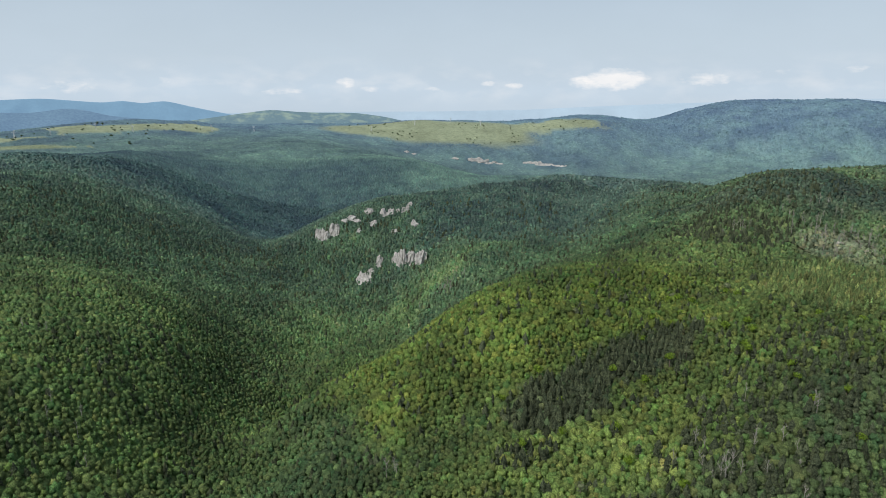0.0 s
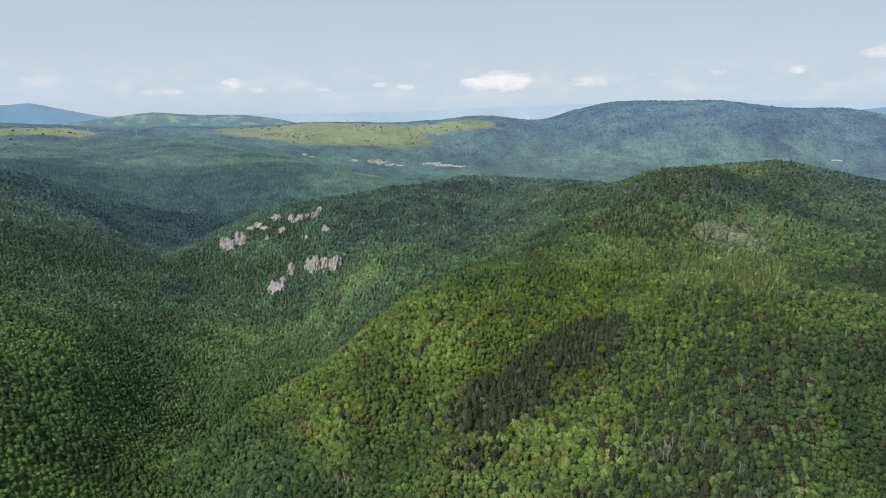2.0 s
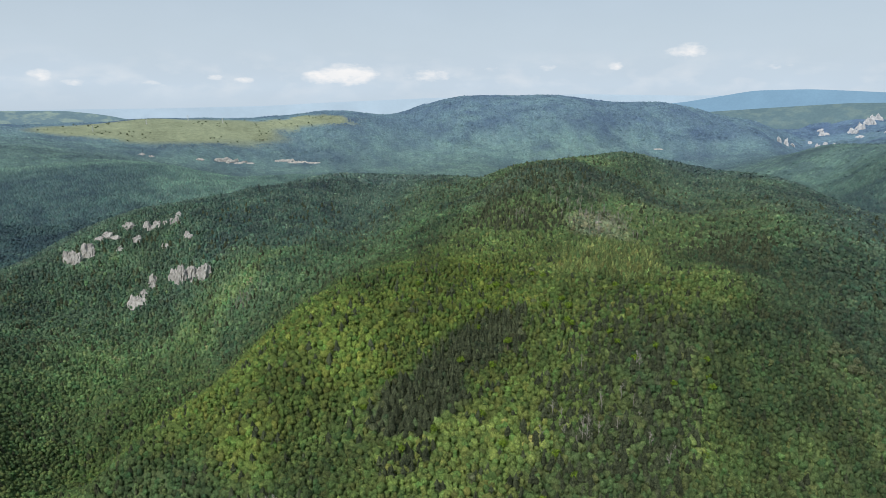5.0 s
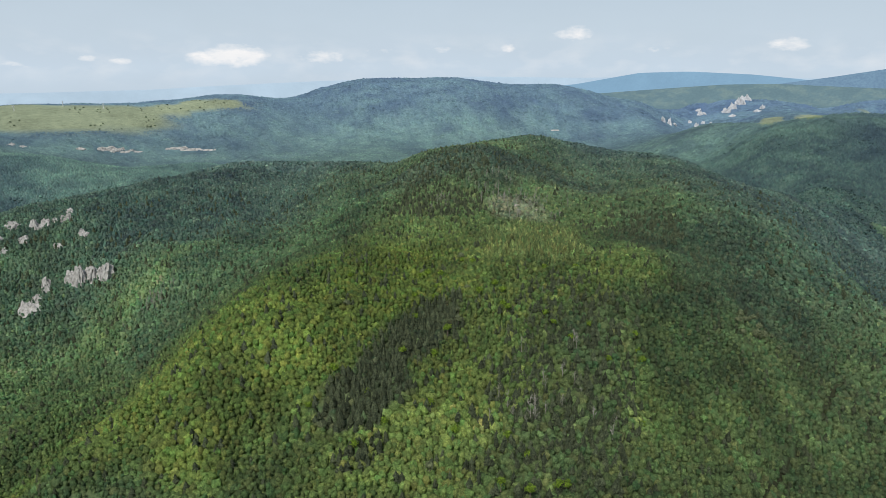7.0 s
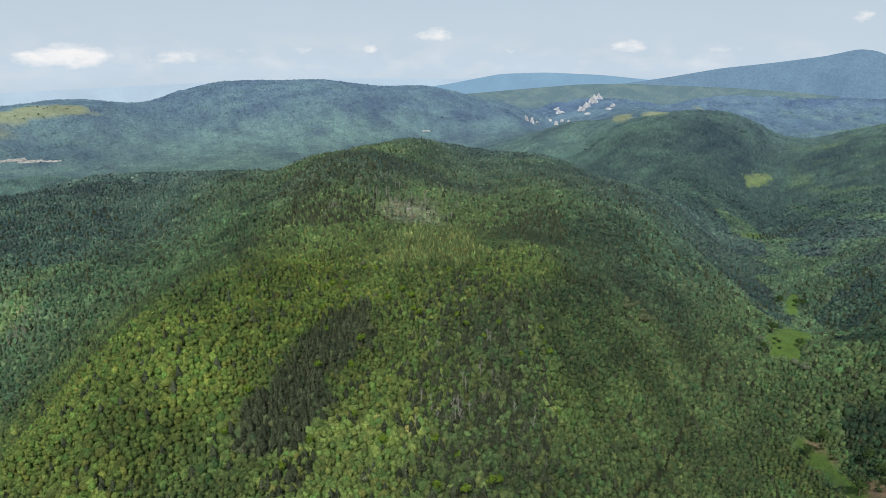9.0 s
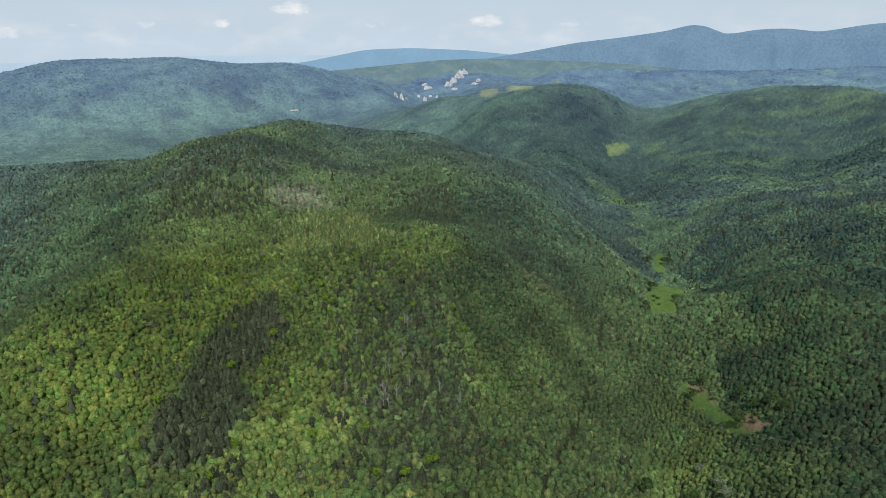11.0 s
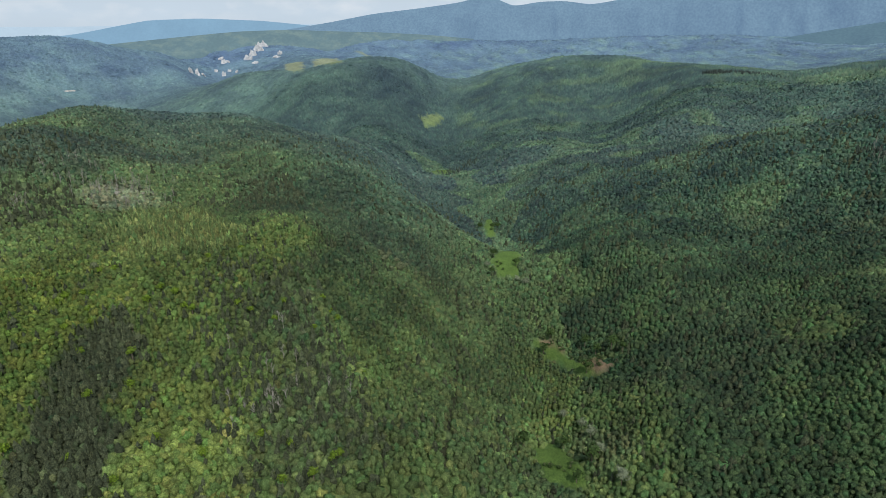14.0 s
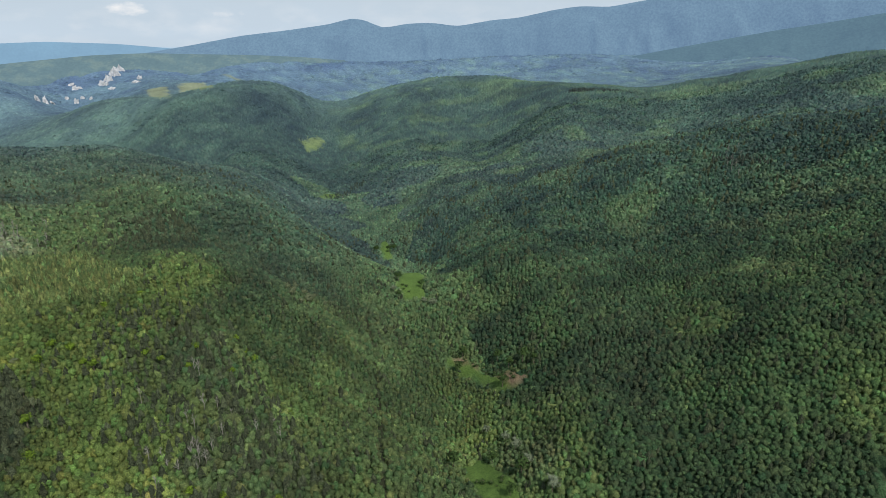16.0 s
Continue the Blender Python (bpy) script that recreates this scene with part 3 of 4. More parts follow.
def forest(name, label, kinds, x, y, z, r, h, tint, mat, seed=0, far=False):
    """One wood as one mesh: the given crown shapes, turned, stretched and coloured tree by tree."""
    rng = np.random.default_rng(seed)
    which = rng.integers(0, len(kinds), len(x))
    V, F, T, base = [], [], [], 0
    for w, (kv, kf) in enumerate(kinds):
        s = np.where(which == w)[0]
        if not len(s):
            continue
        q = rng.uniform(0, 2 * math.pi, len(s))
        c, sn = np.cos(q)[:, None], np.sin(q)[:, None]
        vx = (kv[None, :, 0] * c - kv[None, :, 1] * sn) * r[s, None] + x[s, None]
        vy = (kv[None, :, 0] * sn + kv[None, :, 1] * c) * r[s, None] + y[s, None]
        vz = kv[None, :, 2] * h[s, None] + z[s, None]
        V.append(np.stack([vx, vy, vz], -1).reshape(-1, 3))
        F.append((kf[None] + (np.arange(len(s)) * len(kv))[:, None, None] + base).reshape(-1, 3))
        T.append(np.repeat(tint[s], len(kv), 0))
        base += len(s) * len(kv)
    ob = mesh_object(name, np.concatenate(V), np.concatenate(F), mat, np.concatenate(T), far)
    return tagged(ob, label, "trees", kind="stuff")


def scatter(r0, r1, a0, a1, gap, seed):
    """Tree places on a jittered lattice between two distances from the middle of the plan."""
    rng = np.random.default_rng(seed)
    g = np.arange(-r1, r1, gap)
    x, y = np.meshgrid(g, g)
    x[1::2] += gap / 2
    x, y = (x + rng.uniform(-0.38, 0.38, x.shape) * gap).ravel(), (y + rng.uniform(-0.38, 0.38, y.shape) * gap).ravel()
    rr, aa = np.hypot(x, y), np.degrees(np.arctan2(x, y))
    k = (rr > r0) & (rr < r1) & (aa > a0) & (aa < a1)
    return x[k] + CENTRE[0], y[k] + CENTRE[1], rng


# Foliage colours of the woods.
OAK, DARK, LARCH, PINE, GREY = ((0.062, 0.105, 0.036), (0.042, 0.074, 0.034), (0.162, 0.215, 0.07), (0.08, 0.1, 0.064), (0.19, 0.21, 0.115))


def cover(x, y, rng):
    """The mix of the woods over the plan: leaf colour of each tree, with haze and cloud shade painted in, and how
    likely it is a conifer.
    """
    n = len(x)
    t = np.empty((n, 3))
    t[:] = OAK
    d = np.hypot(x - CENTRE[0], y - CENTRE[1])

    def lay(m, c):
        m = np.clip(m, 0, 1)[:, None]
        t[:] = t * (1 - m) + np.array(c) * m

    # woods farther off: paler and bluer with distance, haze put into the leaf colour
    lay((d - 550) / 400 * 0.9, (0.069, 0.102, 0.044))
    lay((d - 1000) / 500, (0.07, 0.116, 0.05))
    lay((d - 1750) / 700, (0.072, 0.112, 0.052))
    # the sunny spur: beech and hornbeam, sunlight painted in brightest along its shoulder
    near = np.clip((700 - d) / 150, 0, 1)
    lay(near * blob(x, y, 132, 303, 250, 148, 60, 0.3, 31, 0.75) * 0.92, (0.112, 0.164, 0.037))
    lay(blob(x, y, -39, 610, 106, 179, -12, 0.4, 32, 0.75) * 0.9, (0.125, 0.185, 0.036))
    lay(blob(x, y, 57, 428, 68, 29.3, 20, 0.4, 30, 0.75) * 0.7, (0.115, 0.175, 0.036))
    lay(blob(x, y, 31, 224, 49, 35, 10, 0.5, 33, 0.75) * 0.35, (0.12, 0.168, 0.04))
    lay(blob(x, y, 193, 327, 62, 31, 20, 0.5, 29, 0.75) * 0.6, (0.12, 0.17, 0.045))
    lay(blob(x, y, 242, 188, 69, 29.7, 15, 0.5, 28, 0.75) * 0.6, (0.115, 0.165, 0.04))
    lay(blob(x, y, 243, 259, 89, 36, 15, 0.5, 27, 0.75) * 0.35, (0.06, 0.094, 0.038))
    # the lit flank at the spur's foot, painted with brighter leaves
    lay(strip(x, y, [(225, 137), (282, 164), (351, 195), (425, 226), (650, 289)], 62, 22) * 0.6, (0.112, 0.165, 0.045))
    lay(blob(x, y, 338, 403, 100, 59, 40, 0.5, 26, 0.75) * 0.5, DARK)
    hilltop = blob(x, y, 341, 559, 333, 272, 35, 0.25, 62, 0.75) * np.clip((x + 40) / 90, 0, 1)
    lay(hilltop * np.clip((d - 420) / 120, 0, 1) * 0.75, (0.108, 0.152, 0.046))
    lay(blob(x, y, 402, 628, 168, 59, -20, 0.6, 60, 0.75) * 0.75, (0.064, 0.084, 0.04))
    # woods of the side valley, lighter in tone
    side = np.clip((-58 - x + (y - 400) * 0.12 + 14 * grain(x, y, 30, 88)) / 75, 0, 1)
    lay(side * np.clip((760 - d) / 80, 0, 1) * 0.9, (0.115, 0.176, 0.062))
    lay(side * blob(x, y, -250, 504, 65, 32, 30, 0.8, 25, 0.75) * 0.25, (0.1, 0.15, 0.042))
    lay(side * np.clip((d - 650) / 100, 0, 1) * np.clip((1150 - d) / 150, 0, 1) * 0.75, (0.075, 0.115, 0.045))
    # cloud shadow on the ridge behind, painted as darker leaves
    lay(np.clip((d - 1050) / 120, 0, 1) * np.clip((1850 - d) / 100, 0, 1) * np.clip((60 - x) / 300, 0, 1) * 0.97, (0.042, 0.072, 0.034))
    lay(blob(x, y, -67, 885, 156, 100, 30, 0.5, 24, 0.75) * 0.6, (0.07, 0.115, 0.045))
    lay(blob(x, y, -81, 564, 130, 45, 68, 0.4, 59, 0.75) * 0.75, (0.092, 0.15, 0.04))
    lay(side * blob(x, y, -206, 598, 111, 26.3, 0, 0.5, 82, 0.75) * 0.7, (0.09, 0.14, 0.045))
    lay(side * (rng.random(n) < 0.08) * np.clip((900 - d) / 100, 0, 1) * 0.7, (0.1, 0.155, 0.04))
    # beyond the stream: a darker leaf tone, with paler shrubs along the water
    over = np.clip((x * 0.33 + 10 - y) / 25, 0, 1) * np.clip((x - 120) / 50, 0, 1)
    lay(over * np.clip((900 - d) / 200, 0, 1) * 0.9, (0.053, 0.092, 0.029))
    lay(over * np.clip(grain(x, y, 60, 21) * 3 - 0.9, 0, 1) * 0.6, (0.125, 0.185, 0.05))
    lay(over * np.clip(grain(x, y, 27, 20) * 3 - 0.7, 0, 1) * 0.5, (0.092, 0.15, 0.042))
    for cx, cy in ((457, -186), (484, -144), (361, -127), (482, -231), (545, -60)):
        lay(blob(x, y, cx, cy, 34, 16, 30, 0.7, 63, 0.6) * 0.7, (0.125, 0.175, 0.055))
    lay(over * blob(x, y, 289, 0, 74, 37, 0, 0.9, 23, 0.75) * 0.3, (0.06, 0.085, 0.04))
    lay(strip(x, y, STREAM, 62, 45) * 0.8, (0.118, 0.185, 0.052))
    lay(strip(x, y, [(318, 124), (303, 102), (274, 103), (228, 117)], 34, 65) * 0.75, (0.13, 0.185, 0.045))
    lay(blob(x, y, 208, 73, 29.8, 15.8, 30, 0.5, 64, 0.5) * 0.75, (0.115, 0.15, 0.06))
    lay(blob(x, y, 160, 248, 67, 45, 40, 0.6, 47, 0.75) * 0.3, (0.066, 0.1, 0.042))
    lay(blob(x, y, 115, 207, 47, 38, 20, 0.5, 87, 0.75) * 0.5, (0.066, 0.096, 0.04))
    lay(blob(x, y, 186, 415, 63, 48, 20, 0.5, 86, 0.75) * 0.6, (0.125, 0.175, 0.045))
    for c, strength, soft, ring in WOOD_TONES:
        lay(poly(x, y, ring, soft, 37) * strength, c)
    lay(poly(x, y, PINES, 8, 36) * 0.85, (0.06, 0.08, 0.038))
    lay(poly(x, y, LARCHES, 14, 34), LARCH)
    lay(poly(x, y, BARE, 20, 35) * 0.8, GREY)
    p = 0.05 + 0 * x
    p = np.maximum(p, poly(x, y, PINES, 8, 36) * 0.8)
    p = np.maximum(p, blob(x, y, 119, 209, 42, 34, 20, 0.6, 85) * 0.4)
    p = np.maximum(p, blob(x, y, 37, 263, 15.9, 9.9, 30, 0.5, 46) * 0.8)
    p = np.maximum(p, blob(x, y, 156, 249, 63, 41, 40, 0.6, 37) * 0.34)
    p = np.maximum(p, blob(x, y, 181, 288, 50, 28.2, 20, 0.6, 38) * 0.38)
    p = np.maximum(p, blob(x, y, 268, 552, 45, 56, 20, 0.6, 39) * 0.5)
    p = np.maximum(p, blob(x, y, 334, 640, 76, 47, 20, 0.6, 40) * 0.2)
    p = np.maximum(p, blob(x, y, 379, 399, 58, 39, 0, 0.6, 42) * 0.4)
    p = np.maximum(p, over * 0.06)
    p = np.where(poly(x, y, LARCHES, 14, 34) > 0.5, 0.85, p)
    big = 1 + 0.2 * grain(x, y, 70, 43) + 0.16 * grain(x, y, 24, 44) + 0.22 * grain(x, y, 260, 49) * np.clip((d - 700) / 600, 0, 1)
    t *= big[:, None]
    t *= (1 + 0.11 * np.clip(grain(x, y, 17, 97) * 3, -1, 1) + 0.12 * np.clip(grain(x, y, 45, 98) * 3, -1, 1))[:, None]
    # blotches of cloud shadow on the far hills, painted into the leaf colour
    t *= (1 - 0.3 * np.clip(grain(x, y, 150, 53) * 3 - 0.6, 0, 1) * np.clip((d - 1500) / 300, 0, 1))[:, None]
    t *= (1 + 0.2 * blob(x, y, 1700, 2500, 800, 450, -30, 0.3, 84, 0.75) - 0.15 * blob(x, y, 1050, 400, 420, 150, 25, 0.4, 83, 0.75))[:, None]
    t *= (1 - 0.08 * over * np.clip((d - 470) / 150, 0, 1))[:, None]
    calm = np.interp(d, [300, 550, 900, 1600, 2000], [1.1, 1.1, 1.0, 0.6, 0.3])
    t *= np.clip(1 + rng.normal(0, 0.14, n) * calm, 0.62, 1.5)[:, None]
    t[:, 0] *= 1 + np.clip(rng.normal(0, 0.1, n) * calm, -0.25, 0.3)
    bright = ((rng.random(n) < 0.02) | ((grain(x, y, 9, 96) > 0.6) & (rng.random(n) < 0.6))) & (d < 1300)
    t[bright] *= rng.uniform(1.2, 1.65, (bright.sum(), 1))
    t *= (1.05, 1.05, 1.1)
    # aerial haze added to the leaf colour: more blue, paler and less red with distance
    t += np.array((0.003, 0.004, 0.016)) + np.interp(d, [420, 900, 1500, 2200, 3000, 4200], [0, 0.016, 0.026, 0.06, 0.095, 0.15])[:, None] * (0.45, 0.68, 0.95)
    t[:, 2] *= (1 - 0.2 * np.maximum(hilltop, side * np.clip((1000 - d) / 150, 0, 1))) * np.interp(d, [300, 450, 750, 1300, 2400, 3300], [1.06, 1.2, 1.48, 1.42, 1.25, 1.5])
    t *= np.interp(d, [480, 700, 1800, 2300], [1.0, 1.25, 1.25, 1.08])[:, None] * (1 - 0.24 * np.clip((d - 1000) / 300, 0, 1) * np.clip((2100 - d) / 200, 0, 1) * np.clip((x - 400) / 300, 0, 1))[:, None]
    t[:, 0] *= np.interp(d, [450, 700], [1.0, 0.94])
    return np.clip(t, 0.012, 0.36), np.clip(p, 0, 1)


def swell(x, y):
    """The uneven height of the woods: tall groups, thickets and gullies, broader farther off."""
    d = np.hypot(x - CENTRE[0], y - CENTRE[1])
    f = np.clip((d - 700) / 800, 0, 1)
    s = np.clip((2000 - d) / 500, 0.25, 1)
    return grain(x, y, 31, 91) * 1.7 * s + grain(x, y, 75, 92) * 2.4 + f * (grain(x, y, 120, 93) * 4 + grain(x, y, 55, 94) * 3 * s)


# ---- ground sheet ----
def ground():
    az = np.radians(np.concatenate([np.arange(-50, 135, 0.4), np.arange(135, 310, 3.0)]))
    rad = np.concatenate([[0.5, 15, 30, 45], np.geomspace(60, 4850, 205)])
    A, Rr = np.meshgrid(az, rad, indexing="ij")
    x, y = (CENTRE[0] + Rr * np.sin(A)).ravel(), (CENTRE[1] + Rr * np.cos(A)).ravel()
    z = land(x, y)
    r = Rr.ravel()
    past = np.maximum(plateau(x, y), open_land(x, y))
    wood = 1 - past
    z = z - (3.4 + np.interp(r, [450, 800, 1500, 1840, 1905], [0, 0.6, 0.8, 0.6, -1.8])) * wood - 0.6
    edge = np.clip((r - 4350) / 450, 0, 1)
    z = z * (1 - edge) + (-120.0) * edge
    z += (swell(x, y) + np.where(r > 3600, grain(x, y, 45, 21) * 4, 0)) * wood
    # Leaf colour with its painted haze, so gaps between crowns stay light.
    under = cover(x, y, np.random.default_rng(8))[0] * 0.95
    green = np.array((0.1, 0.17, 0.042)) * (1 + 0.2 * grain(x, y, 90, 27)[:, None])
    # Far pastures: haze mixed into the grass colour, growing with distance.
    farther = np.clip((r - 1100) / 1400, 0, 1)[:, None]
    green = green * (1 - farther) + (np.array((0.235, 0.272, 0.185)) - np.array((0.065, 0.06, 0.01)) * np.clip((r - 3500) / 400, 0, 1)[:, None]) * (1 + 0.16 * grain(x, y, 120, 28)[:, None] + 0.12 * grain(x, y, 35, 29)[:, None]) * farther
    soil = np.maximum(poly(x, y, SOIL[0], 3.0), poly(x, y, SOIL[1], 3.0))[:, None]
    green = green * (1 - soil) + np.array((0.2, 0.15, 0.1)) * soil
    # The shaded edge between two stands, put in as a dark strip of ground.
    under = np.where(strip(x, y, SHADE_GAP, 5.0)[:, None] > 0.5, np.array((0.035, 0.04, 0.022)), under)
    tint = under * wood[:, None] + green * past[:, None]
    n, k = len(az), len(rad)
    i, j = np.meshgrid(np.arange(n), np.arange(k - 1), indexing="ij")
    i2 = (i + 1) % n
    faces = np.stack([i * k + j, i * k + j + 1, i2 * k + j + 1, i2 * k + j], -1).reshape(-1, 4)[:, ::-1]
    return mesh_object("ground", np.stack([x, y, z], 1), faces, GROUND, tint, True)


tagged(ground(), "hilly ground, leaf-coloured under the woods, with green pastures", "ground", kind="structure")


def plant(name, label, r0, r1, gap, leaves, lsize, seed, broad=None, fir=None, flat=1.0, a0=-41, a1=123, leaf=None, needle=None):
    x, y, rng = scatter(r0, r1, a0, a1, gap, seed)
    keep = (open_land(x, y) < 0.5) & (plateau(x, y) < 0.5) & (bare_rock(x, y) < 0.5) & (strip(x, y, SHADE_GAP, 3.0) < 0.5) & (rng.random(len(x)) < 0.988)
    x, y = x[keep], y[keep]
    over = np.clip((x * 0.33 + 10 - y) / 25, 0, 1) * np.clip((x - 120) / 50, 0, 1)
    near = np.clip((800 - np.hypot(x - CENTRE[0], y - CENTRE[1]) + 150 * over) / 250, 0.35, 1)
    stout = np.clip(1.0 + (0.2 * over + 0.4 * grain(x, y, 38, 99) + 0.25 * grain(x, y, 15, 90)) * near, 0.85, 1.75)
    keep = rng.random(len(x)) < 1.3 / stout ** 1.25
    x, y, stout = x[keep], y[keep], stout[keep]
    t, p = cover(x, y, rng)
    top = land(x, y)
    isp = rng.random(len(x)) < p
    r = gap * np.clip(rng.lognormal(-0.36, 0.26, len(x)), 0.45, 1.25) * stout
    h = r * rng.uniform(1.0, 1.5, len(x)) * (1 + 0.2 * isp) * flat
    r = r * (1.3 if r0 >= 1900 else 1.0)
    z = top - h * 0.78 + rng.normal(0, 0.09 * gap, len(x)) + grain(x, y, 13, 48) * 0.9 + (stout - 1) * 0.6 + swell(x, y)
    broad = broad or [crown(rng, leaves, lsize) for _ in range(12)]
    fir = fir or [pine(rng, max(6, int(leaves * 0.8)), 0.5) for _ in range(8)]
    b = ~isp
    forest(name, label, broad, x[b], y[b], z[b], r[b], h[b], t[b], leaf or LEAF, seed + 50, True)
    if isp.any():
        larch = poly(x[isp], y[isp], LARCHES, 14, 34)[:, None] > 0.5
        tp = np.where(larch, t[isp], np.array(PINE)[None]) * np.clip(rng.normal(1, 0.16, (isp.sum(), 1)), 0.6, 1.5)
        dist = np.hypot(x[isp] - CENTRE[0], y[isp] - CENTRE[1])[:, None]
        tp = np.where(dist > 900, t[isp] * 0.8, tp)
        forest("pine_wood", "dark green pine wood standing among the broadleaf trees", fir, x[isp], y[isp], z[isp] - 0.4, r[isp] * 1.12, h[isp] * 0.95, tp, needle or NEEDLE, seed + 60, needle is not None)


rs = np.random.default_rng(77)
SMALL = [lumpy(rs, 6, 4) for _ in range(16)]
CAPS = [cap(rs) for _ in range(12)]
plant("broadleaf_wood", "dense green broadleaf wood on the near slopes", 205, 560, 3.3, 12, 0.4, 101, SMALL)
FEW = [lumpy(rs, 5, 3) for _ in range(10)]
plant("broadleaf_wood", "green broadleaf wood in the hollow under the flight", 0, 205, 5.0, 0, 0.4, 106, FEW, FEW, 0.9, -180, 180)
plant("broadleaf_wood", "green broadleaf wood on the slopes behind", 205, 520, 9.0, 0, 0.4, 107, FEW, FEW, 0.9, -180, -41)
plant("broadleaf_wood", "green broadleaf wood on the slopes behind", 205, 520, 9.0, 0, 0.4, 108, FEW, FEW, 0.9, 123, 180)
plant("broadleaf_wood", "dense green broadleaf wood on the middle slopes", 560, 1000, 4.1, 0, 0.45, 102, [lumpy(rs, 2) for _ in range(16)], [pine(rs, 0, 0.4) for _ in range(8)], 0.85)
plant("far_wood", "dark green wood on the hills across the valley", 1000, 1450, 6.0, 0, 0.5, 103, [lumpy(rs, 1) for _ in range(14)], CAPS, 0.6, leaf=FAR_LEAF, needle=FAR_LEAF)
plant("far_wood", "dark green wood on the hills across the valley", 1450, 1900, 6.6, 0, 0.5, 109, CAPS, CAPS, 0.55, leaf=FAR_LEAF, needle=FAR_LEAF)
plant("far_wood", "wood covering the distant hills, tinted blue-green for haze", 1900, 3600, 11.5, 0, 0.5, 104, CAPS, CAPS, 0.36, leaf=FAR_LEAF, needle=FAR_LEAF)
plant("far_wood", "wood beyond the gorge, tinted blue-green for haze", 3600, 4350, 17.0, 0, 0.5, 105, CAPS, CAPS, 0.3, leaf=FAR_LEAF, needle=FAR_LEAF)


# ---- far ranges ----
def far_range(name, label, dist, deep, crest, mat, seed, foot=-160.0):
    """A mountain range round the horizon: crest heights in degrees by heading, falling in spurs towards the valley."""
    a = np.arange(crest[0][0], crest[-1][0] + 0.01, 0.25)
    e = np.interp(a, [c[0] for c in crest], [c[1] for c in crest])
    e = np.convolve(np.pad(e, 4, "edge"), np.ones(9) / 9, "valid") * 0.6 + e * 0.4
    rows = np.linspace(0, 1, 28)
    V = []
    for q in rows:
        d = dist - deep * (1 - q)
        x, y = CENTRE[0] + d * np.sin(np.radians(a)), CENTRE[1] + d * np.cos(np.radians(a))
        u, v = x + 60 * grain(x, y, 190, seed + 5), y + 60 * grain(x, y, 190, seed + 6)
        relief = (0.3 - np.abs(grain(u, v, 420, seed))) * 0.4 + (0.3 - np.abs(grain(u, v, 170, seed + 1))) * 0.24 + (0.3 - np.abs(grain(u, v, 70, seed + 3))) * 0.05 + grain(x, y, 26, seed + 2) * 0.02
        top = 262.0 + np.tan(np.radians(e)) * dist
        zz = foot + (top - foot) * np.clip(q ** 0.8 + relief * math.sin(math.pi * q) ** 0.8 * (1 - q ** 3), 0, 1.0)
        V.append(np.stack([x, y, zz], 1))
    V.append(V[-1].copy())
    back = V[-1].copy()
    back[:, 2] = foot
    back[:, :2] = CENTRE + (back[:, :2] - CENTRE) * 1.02
    V.append(back)
    V = np.array(V)
    k, n = V.shape[0], V.shape[1]
    i, j = np.meshgrid(np.arange(k - 1), np.arange(n - 1), indexing="ij")
    faces = np.stack([i * n + j, i * n + j + 1, (i + 1) * n + j + 1, (i + 1) * n + j], -1).reshape(-1, 4)
    return tagged(mesh_object(name, V.reshape(-1, 3), faces, mat, None, True), label, "mountains", kind="structure")


HAZE1 = haze_material("distant_mountains", (0.07, 0.11, 0.115), (0.15, 0.25, 0.44), 0.52, 1.0)
HAZE2 = haze_material("hazed_mountains", (0.08, 0.13, 0.16), (0.18, 0.31, 0.47), 0.62, 0.3)
HAZE4 = haze_material("far_fields", (0.07, 0.11, 0.11), (0.2, 0.3, 0.4), 0.38, 0.5, (0.16, 0.2, 0.14))
HAZE3 = haze_material("far_plain", (0.16, 0.2, 0.23), (0.38, 0.49, 0.6), 0.62, 0.1)
far_range("backdrop_plain", "pale blue far plain under the haze", 4830, 200, [(-60, -1.9), (-20.2, -1.96), (0.1, -1.98), (8, -1.85), (14, -1.55), (22.2, -1.2), (36, -0.8), (44, -0.86), (55.2, -0.69), (65.3, -0.78), (80.4, -0.43), (140, -1)], HAZE3, 51)
far_range("backdrop_hills", "hazy blue wooded hill behind the pastures", 4450, 500, [(-60, -2), (-50, -1.9), (-40.3, -1.58), (-34.6, -1.67), (-32.5, -1.76), (-29.9, -1.4), (-28.5, -1.65), (-27.2, -2.06), (-23.1, -2.55), (-18.1, -3.05)], HAZE1, 55)
far_range("backdrop_hills", "pale green hills with fields under the haze", 4500, 500, [(-24.2, -3.06), (-20.2, -2.45), (-17.7, -2.14), (-14.4, -1.73), (-12.6, -1.92), (-11, -2.02), (-7.1, -2.07), (-4.5, -2.42), (-1.9, -3.03)], HAZE4, 56)
far_range("backdrop_range", "haze-blue mountain range on the horizon", 4700, 400, [(-60, -1), (-45.4, -1.3), (-38.3, -0.97), (-34.5, -0.76), (-31.6, -0.65), (-27.4, -1.04), (-26, -0.84), (-24.7, -1.14), (-22.9, -0.88), (-21.3, -1.33), (-19.5, -1.73), (-17.2, -2.24), (-14.1, -2.84)], HAZE2, 52)
far_range("backdrop_range", "long haze-blue ridge beyond the gorge", 4720, 400, [(38, -2.12), (44.5, -1.37), (49.5, -0.42), (53.5, -0.29), (58.3, -0.49), (62.5, -0.9), (66.3, -1.49), (70.3, -2.09)], HAZE2, 53)
HAZE5 = haze_material("near_mountains", (0.042, 0.072, 0.066), (0.11, 0.19, 0.3), 0.55, 0.9)
